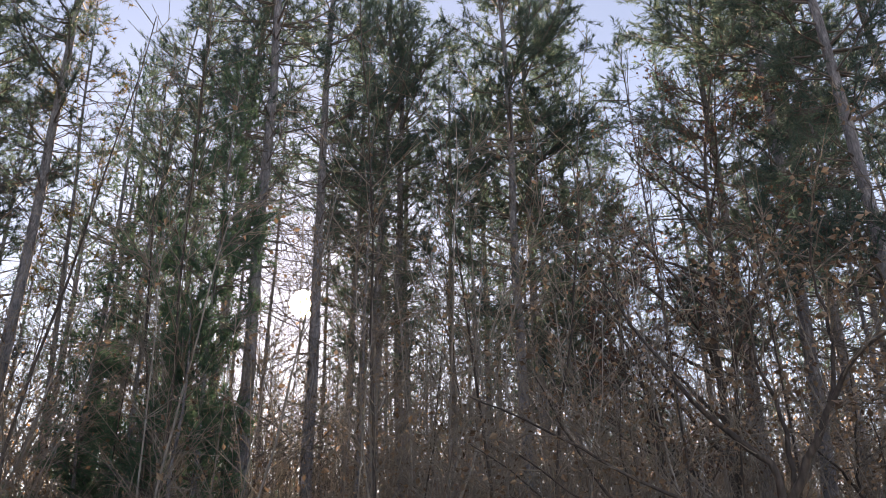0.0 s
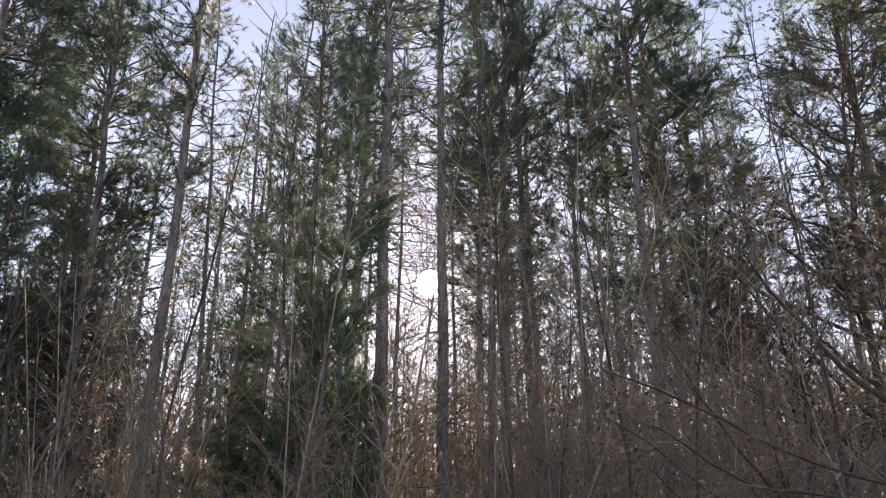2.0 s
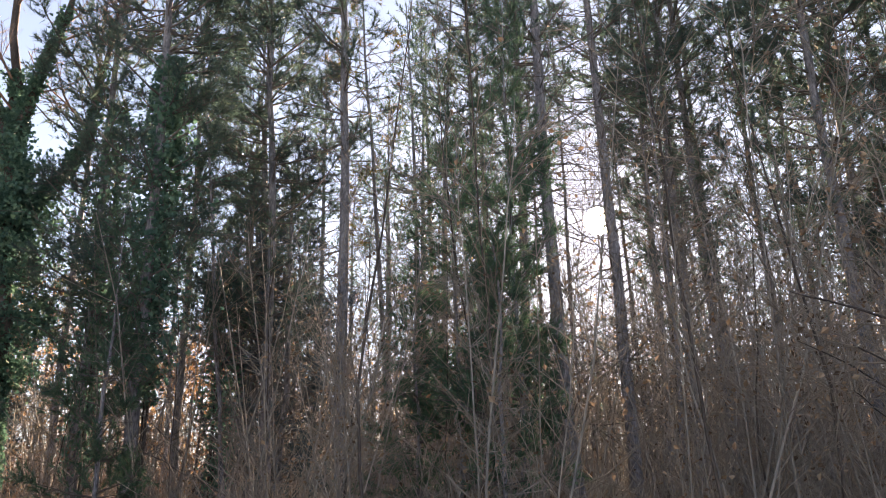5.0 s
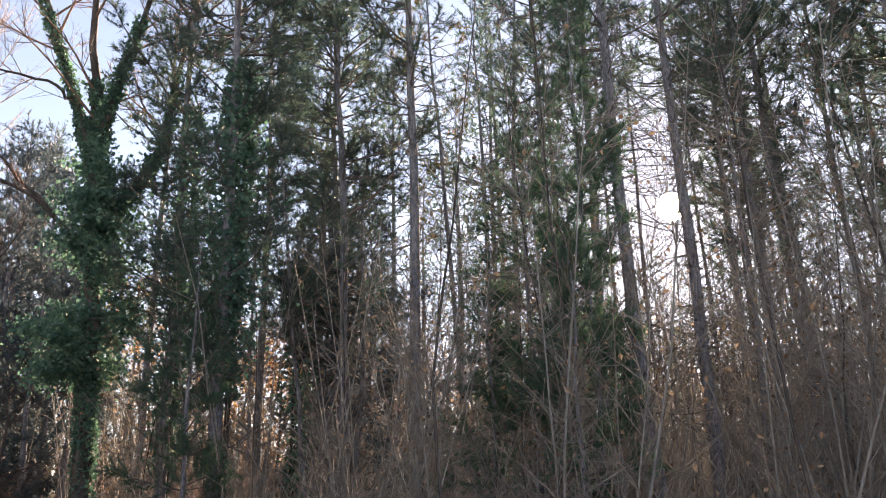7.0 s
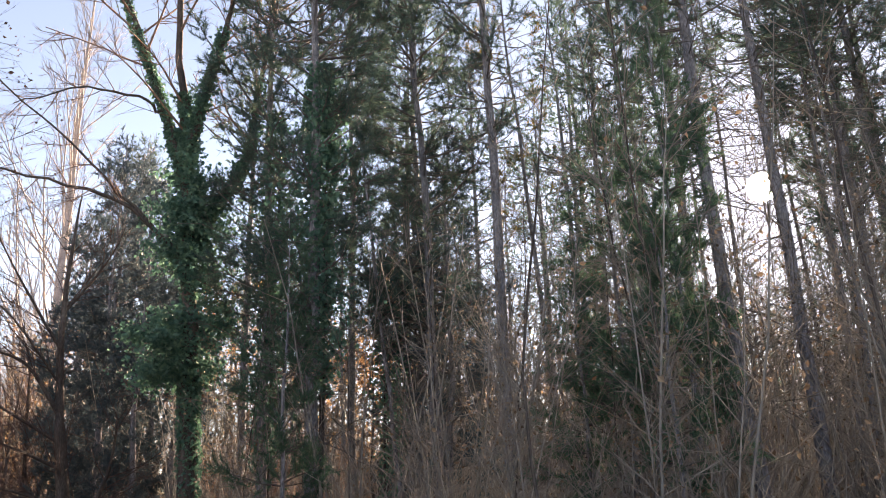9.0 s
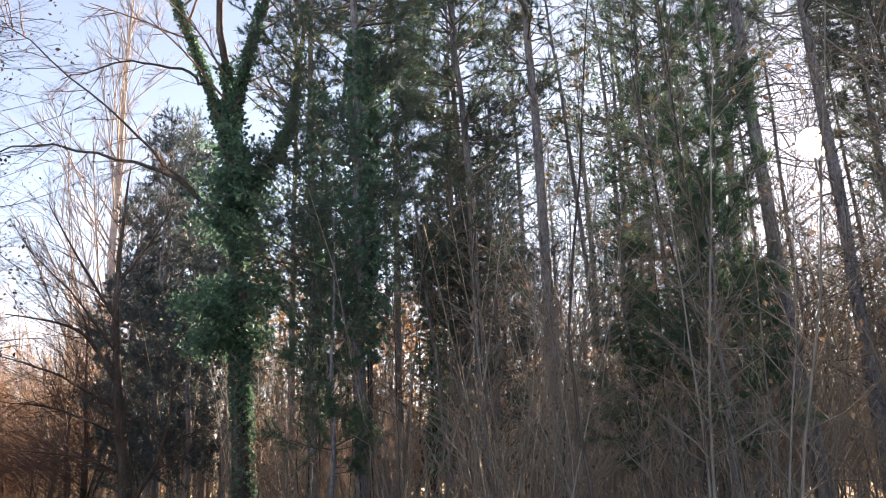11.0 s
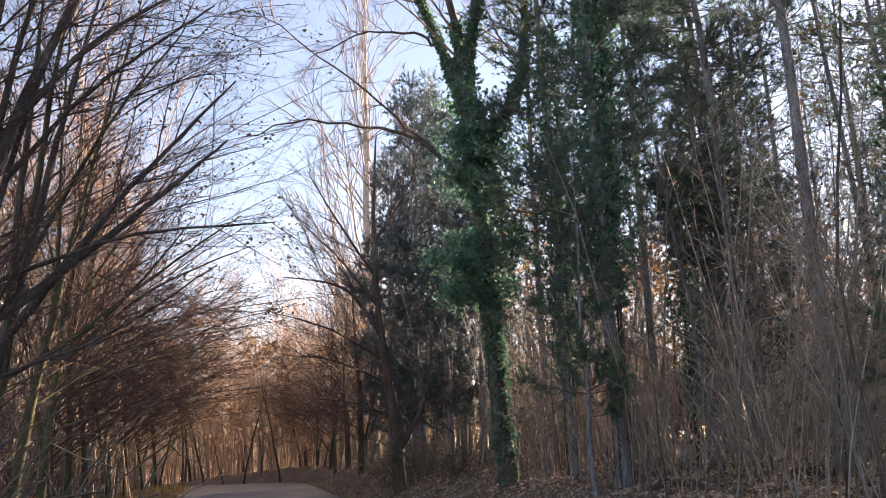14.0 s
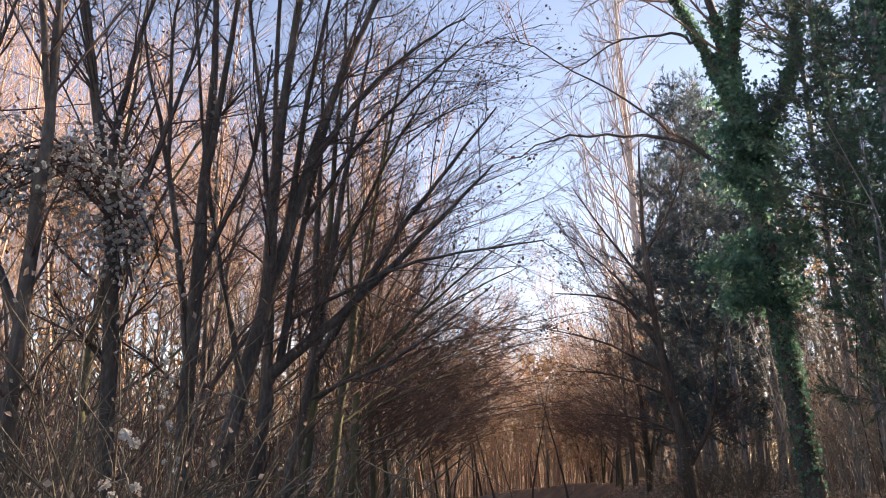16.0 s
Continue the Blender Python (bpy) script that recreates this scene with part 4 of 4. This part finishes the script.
thicket("undergrowth", 90, 1100, 8.5, 24, -50, 62, 2.0, "low grey-brown brush of thin stems on the bank", lambda s, o: o - float(bend(s)) > 5.6)
thicket("undergrowth", 89, 800, 18, 42, -6, 34, 3.4, "grey-brown brush between the far pine trunks", lambda s, o: True)
thicket("undergrowth", 94, 520, 20, 36, 32, 50, 3.0, "low brown brush between the pine trunks", lambda s, o: True, RED_TWIG)


def woods(seed, count, az0, az1, near, far, low, high, each, size, label, twigs=12, mat=TWIG, stout=0.012, splay=42, lowest=0.15):
    """The wood all round, far off."""
    rng = np.random.default_rng(seed)
    g, leaves = Geo(), Geo()
    for i in range(count):
        az, d = az0 + (az1 - az0) * (i + rng.uniform(0, 1)) / count, rng.uniform(near, far)
        s, o = bearing(az, d)
        if (-3.5 < o - float(bend(s)) < 5 and s > 0) or (33.5 < az < 41 and high == 10) or (22 < az < 35 and high == 11.5):
            continue
        x, y, z = polar(az, d)
        h = rng.uniform(low, high) * (0.5 if 40 < az < 66 and d > 34 and high == 11.5 else 1)
        b = wander(rng, (x, y, z - 0.3), (*(rng.normal(size=2) * 0.08), 1), h, 4, 0.06)
        g.tube(b, stout * h * np.linspace(1, 0.25, 5), 4)
        ends = []
        for _ in range(twigs):
            q, e = along(b, rng.uniform(lowest, 1))
            w = wander(rng, q, off_axis(rng, e, splay), rng.uniform(1.2, 3.2), 3, 0.12, 0.1)
            g.tube(w[::3], np.array((0.03, 0.012)) * stout / 0.012, 3)
            ends += [w[1], w[2], w[3]]
        ends = np.array(ends)
        at = ends[rng.integers(0, len(ends), each)] + rng.normal(size=(each, 3)) * 0.35
        leaf_quads(leaves, rng, at, size)
    top = thing("far_woods", label, "woods", kind="stuff")
    part("stems", g.mesh("far_wood_stems", mat), top)
    part("foliage", leaves.mesh("far_wood_leaves", ORANGE_LEAF, False), top)


woods(95, 700, 0, 360, 50, 68, 7, 11.5, 65, 0.16, "distant brown woods keeping orange leaves")
woods(96, 680, 58, 82, 46, 88, 5, 13.0, 150, 0.075, "sunlit orange brush round the bend of the road", 32, SUNLIT_TWIG, 0.0065, 62)
woods(99, 380, -50, 62, 44, 62, 1.6, 3.6, 80, 0.15, "low brown brush under the far trees", 12, TWIG, 0.008, 60)
# crowns whose twig colour already holds the sun's peach tint
woods(100, 76, 70, 104, 25, 42, 12, 18, 40, 0.05, "bare crowns beyond the hornbeams, fine twigs coloured as if sunlit", 100, SUNLIT_TWIG, 0.0045, 44, 0.5)
woods(98, 150, 24, 42, 36, 46, 2.0, 4.0, 110, 0.1, "low russet brush beyond the pines", 16, TWIG, 0.008, 60)
woods(97, 260, 74, 122, 22, 46, 4, 9, 80, 0.1, "brown brush deep in the wood beyond the hornbeams", 16, TWIG)
woods(98, 560, -55, 62, 34, 50, 6, 10, 90, 0.1, "brown brush behind the stand of pines")


# a young oak that keeps its russet leaves among the pines
oak = broadleaf(76, "oak_tree", 10.2, 0.09, BARE, GREY_BARK, DARK_TWIG, "young oak keeping withered russet leaves among pines", "withered oaks", 2600, RUSSET, 0.042)
oak.matrix_basis = facing(-19.4, 13.0)
c = copy_thing(oak, facing(-14.4, 13.6) @ pose(0, 0, 0, 0, 0, 140))
c.scale = (0.62, 0.62, 0.62)


# ---- bush with tan leaves near the road ----
def beech_bush(az, d):
    rng = np.random.default_rng(101)
    top = thing("beech_bush", "spreading young beech holding curled tan leaves", "bush")
    f, tips = Geo(), []
    for knots, r in (([(0.05, 0, -0.2), (0.02, 0, 0.9), (0, 0, 1.65)], 0.05),
                     ([(0, 0, 1.6), (-0.12, 0, 1.95), (-0.5, 0, 2.35), (-0.85, 0.1, 2.95), (-1.2, 0.2, 3.6)], 0.034),
                     ([(0, 0, 1.6), (0.18, -0.05, 1.95), (0.4, -0.1, 2.3), (0.7, -0.2, 2.65), (1.3, -0.3, 3.0)], 0.038),
                     ([(0.02, 0, 1.6), (0.05, 0.1, 2.2), (-0.05, 0.1, 2.8), (0.0, 0.1, 3.6)], 0.022),
                     ([(0, 0, 1.55), (-0.5, -0.1, 1.6), (-1.1, -0.15, 1.9), (-1.8, -0.2, 2.35), (-2.3, -0.2, 2.6)], 0.018),
                     ([(0, 0, 1.3), (-0.7, -0.2, 1.5), (-1.3, -0.2, 1.65), (-1.9, -0.3, 2.1)], 0.014),
                     ([(0.4, -0.1, 2.3), (0.5, 0, 2.8), (0.45, 0.1, 3.4), (0.6, 0.2, 4.1)], 0.018)):
        line = curve(knots, 14) + rng.normal(size=(14, 3)) * 0.012
        w = Geo()
        w.tube(line, np.linspace(r, r * 0.45 if knots[0][2] < 0 else 0.006, 14), 6)
        part("trunk" if knots[0][2] < 0 else "limb", w.mesh("beech_bush_limb", GREY_BARK), top)
        if knots[0][2] < 0:
            continue
        for _ in range(14):
            q, e = along(line, rng.uniform(0.2, 1))
            grow(f, tips, rng, q, off_axis(rng, e, 45), rng.uniform(0.4, 1.0), 0.007, 2, FINE)
    part("brushwood", f.mesh("beech_bush_twigs", TWIG), top)
    tips = np.array(tips)
    tips = tips[(tips[:, 0] > -0.3) | (rng.random(len(tips)) < 0.3)]
    g = Geo()
    leaf_quads(g, rng, tips[rng.integers(0, len(tips), 800)] + rng.normal(size=(800, 3)) * 0.06, 0.042)
    part("foliage", g.mesh("beech_bush_leaves", DRY_LEAF, False), top, "curled tan leaves")
    top.matrix_basis = facing(az, d)
    return top


bush = beech_bush(-21.8, 6.5)
c = copy_thing(bush, facing(-33.5, 8.4) @ pose(0, 0, 0, 0, 0, 150))
c.scale = (0.85, 0.85, 0.8)
c = copy_thing(bush, facing(-12.5, 8.2) @ pose(0, 0, 0, 0, 0, 40))
c.scale = (0.8, 0.8, 0.8)
c = copy_thing(bush, facing(-27.0, 10.5) @ pose(0, 0, 0, 0, 0, 250))
c.scale = (0.9, 0.9, 0.8)


# ---- clematis and brambles by the left verge ----
def puffs(g, rng, at, size):
    c, k = len(at), 70
    d = unit(rng.normal(size=(c * k, 3)))
    p = np.repeat(at, k, 0)
    ln = size * rng.uniform(0.45, 0.95, (c * k, 1))
    side = unit(np.cross(d, rng.normal(size=(c * k, 3)))) * size * 0.24
    g.tris(np.stack([p, p + d * ln + side, p + d * ln - side], 1))


def clematis(az, d):
    """Old vines over the hornbeams, with grey-white seed heads."""
    rng = np.random.default_rng(111)
    top = thing("clematis_vine", "arching clematis vine with fluffy grey seed heads", "vine")
    g, fl = Geo(), []
    arch = curve([(-0.62, 0, -0.2), (-0.6, 0, 2.3), (-0.5, -0.05, 3.5), (-0.2, -0.1, 4.02), (0.15, -0.1, 4.1), (0.48, 0, 3.8), (0.62, 0, 3.35)], 30)
    for i in range(13):
        line = arch + rng.normal(size=3) * 0.07 + np.cumsum(rng.normal(size=arch.shape) * 0.02, 0)
        line = line[0 if i < 5 else 11:]
        g.tube(line, np.full(len(line), rng.uniform(0.004, 0.011)), 3)
    for _ in range(210):
        q, e = along(arch, rng.uniform(0.36, 0.97))
        w = wander(rng, q, rng.normal(size=3), rng.uniform(0.25, 0.75), 6, 0.3, -1.2)
        g.tube(w, np.linspace(0.005, 0.002, 7), 3)
        fl += [p + rng.normal(size=3) * 0.04 for p in w[2:]]
    fl = np.array(fl)
    part("brushwood", g.mesh("clematis_stems", DARK_TWIG), top)
    h = Geo()
    puffs(h, rng, fl, 0.021)
    part("foliage", h.mesh("clematis_seed_heads", FLUFF, False), top, "fluffy grey-white seed heads")
    top.matrix_basis = facing(az, d)
    return top


clematis(99.3, 6.6)


def trailing_clematis(az, d, z0, z1, count, seed, size):
    rng = np.random.default_rng(seed)
    top = thing("clematis_vine", "hanging clematis strand with white seed heads", "vine")
    g = Geo()
    line = curve([(0, 0, -0.2), (0.05, 0, z0), (0.0, 0.05, (z0 + z1) / 2), (-0.06, 0, z1)], 16) + rng.normal(size=(16, 3)) * 0.015
    g.tube(line, np.linspace(0.007, 0.003, 16), 4)
    at = np.array([along(line, x)[0] for x in np.linspace(0.45, 1, count)]) + rng.normal(size=(count, 3)) * 0.04
    for p, x in zip(at, np.linspace(0.45, 1, count)):
        q, _e = along(line, max(x - 0.04, 0))
        g.tube(np.array([p, q]), np.array((0.002, 0.003)), 3)
    part("brushwood", g.mesh("clematis_strand", TWIG), top)
    for p in at:
        h = Geo()
        puffs(h, rng, p[None], size)
        part("seed_head", h.mesh("clematis_seed_head", FLUFF, False), top)
    top.matrix_basis = facing(az, d)


trailing_clematis(92.9, 4.2, 1.3, 1.8, 8, 112, 0.034)
trailing_clematis(91.0, 6.0, 1.4, 2.5, 12, 113, 0.03)
trailing_clematis(88.9, 8.0, 3.2, 5.6, 22, 114, 0.028)


def bramble(seed):
    rng = np.random.default_rng(seed)
    top = thing("bramble_bush", "tangled bare bramble and vine stems at the roadside", "bush", "brambles by the verge")
    g, l = Geo(), Geo()
    at = []
    for _ in range(64):
        a = rng.uniform(0, 2 * math.pi)
        b = wander(rng, (rng.normal() * 0.4, rng.normal() * 0.4, -0.05), (math.cos(a) * 0.5, math.sin(a) * 0.5, 1.1), rng.uniform(1.0, 2.4), 7, 0.14, -0.55)
        g.tube(b, np.linspace(0.008, 0.004, 8), 3)
        at += list(b[4:])
        for _ in range(3):
            q, e = along(b, rng.uniform(0.3, 1))
            g.tube(wander(rng, q, off_axis(rng, e, 50), rng.uniform(0.2, 0.6), 3, 0.2), np.linspace(0.004, 0.002, 4), 3)
    at = np.array(at)
    leaf_quads(l, rng, at[rng.integers(0, len(at), 300)] + rng.normal(size=(300, 3)) * 0.06, 0.022)
    part("brushwood", g.mesh("bramble_stems", STRAW_TWIG), top)
    part("foliage", l.mesh("bramble_leaves", LITTER, False), top)
    return top


brambles = [bramble(121), bramble(122)]
spots = ((104.5, 4.6), (100.6, 4.0), (103.2, 5.0), (101.6, 4.7), (99.4, 4.6), (97.6, 4.9), (95.9, 4.5), (94.2, 5.3), (93.6, 6.0), (101.0, 6.0), (96.8, 4.3), (102.5, 4.4), (98.6, 4.3), (95.0, 4.9), (91.0, 5.2), (100.5, 5.2), (96.0, 5.6), (92.0, 6.2), (88.8, 7.2), (104, 5.6), (98.0, 7.0), (86.5, 8.6), (94, 7.6), (84.0, 10.5), (81.5, 13), (79, 17), (57.2, 26.0), (55.8, 24.5), (54.5, 23.2), (53.2, 21.0))
for i, (az, d) in enumerate(spots):
    m = facing(az, d) @ pose(0, 0, 0, 0, 0, 77 * i)
    if i < 2:
        brambles[i].matrix_basis = m
    else:
        copy_thing(brambles[i % 2], m).scale = (1.0, 1.0, 1.25 if i < 18 else 0.9)


# ---- a low hornbeam branch over the road, with a clump of withered leaves ----
def overhang(tree, az0, d0, h0, az1, d1, z1):
    rng = np.random.default_rng(151)
    a, b = np.array(polar(az0, d0)) + (0, 0, h0), np.array((*polar(az1, d1)[:2], z1))
    knots = [a, a + (b - a) * 0.35 + (0, 0, 0.35), a + (b - a) * 0.7 + (0, 0, 0.3), b]
    line = curve(knots, 20) + rng.normal(size=(20, 3)) * 0.02
    limb, fine, leaf, tips = Geo(), Geo(), Geo(), []
    limb.tube(line, np.linspace(0.035, 0.006, 20), 5)
    for _ in range(26):
        q, e = along(line, rng.uniform(0.15, 1))
        grow(fine, tips, rng, q, off_axis(rng, e, 38), rng.uniform(0.6, 1.5), 0.008, 2, FINE)
    leaf_quads(leaf, rng, b + rng.normal(size=(55, 3)) * (0.16, 0.16, 0.12), 0.055)
    leaf_quads(leaf, rng, np.array(tips)[::3] + rng.normal(size=(len(tips[::3]), 3)) * 0.03, 0.03)
    for name, g, mat in (("limb", limb, GREY_BARK), ("branchwork", fine, DARK_TWIG), ("foliage", leaf, WITHERED)):
        part(name, g.mesh("overhang_" + name, mat), tree).matrix_parent_inverse = tree.matrix_basis.inverted()


overhang(hb_i, 79.2, 17.0, 3.4, 65.45, 19.0, 4.68)


# ---- litter and dry grass ----
def scatter_leaves(name, seed, count, s0, s1, o0, o1, size, mat, label):
    rng = np.random.default_rng(seed)
    s, o = rng.uniform(s0, s1, count), o0 + (o1 - o0) * rng.uniform(0, 1, count) ** 1.3
    o = o + bend(s)
    xy = s[:, None] * ALONG + o[:, None] * ACROSS
    at = np.column_stack([xy, land(s, o) + rng.uniform(0.01, 0.06, count)])
    g = Geo()
    leaf_quads(g, rng, at, size, 0.55)
    return tagged(new(name, g.mesh(name, mat, False)), label, "leaves", kind="stuff")


scatter_leaves("leaf_litter", 131, 56000, 5, 44, 3.75, 10, 0.05, LITTER, "fallen pale brown leaves on the road bank")
scatter_leaves("leaf_litter", 132, 9000, 6, 50, -1.75, -7, 0.05, LITTER, "fallen brown leaves along the verge")


def grass(name, seed, count, s0, s1, o0, o1, tall, mat, label):
    rng = np.random.default_rng(seed)
    s, o = rng.uniform(s0, s1, count), rng.uniform(o0, o1, count)
    clump = np.sin(s * 1.9) * np.sin(o * 2.3 + s * 0.7) + rng.normal(size=count) * 0.5 > 0
    s, o = s[clump], o[clump] + bend(s[clump])
    n = len(s)
    root = np.column_stack([s[:, None] * ALONG + o[:, None] * ACROSS, land(s, o) - 0.02])
    d = unit(np.column_stack([rng.normal(size=(n, 2)) * 0.4, np.ones(n)]))
    w = unit(np.cross(d, rng.normal(size=(n, 3)))) * 0.006
    g = Geo()
    g.tris(np.stack([root - w, root + w, root + d * tall * rng.uniform(0.5, 1.3, (n, 1))], 1))
    return tagged(new(name, g.mesh(name, mat, False)), label, "grass", kind="stuff")


grass("dry_grass", 141, 16000, 3, 48, -4.2, -1.9, 0.35, DRY_GRASS, "dry straw-coloured grass on the verge")
grass("tall_dry_grass", 142, 1300, -1.5, 8, -6.5, -3.0, 0.9, DRY_GRASS, "tall dry straw-coloured weeds by the hornbeams")
grass("green_grass", 143, 3000, 8, 46, 3.65, 4.4, 0.16, GREEN_GRASS, "short green grass at the road edge")
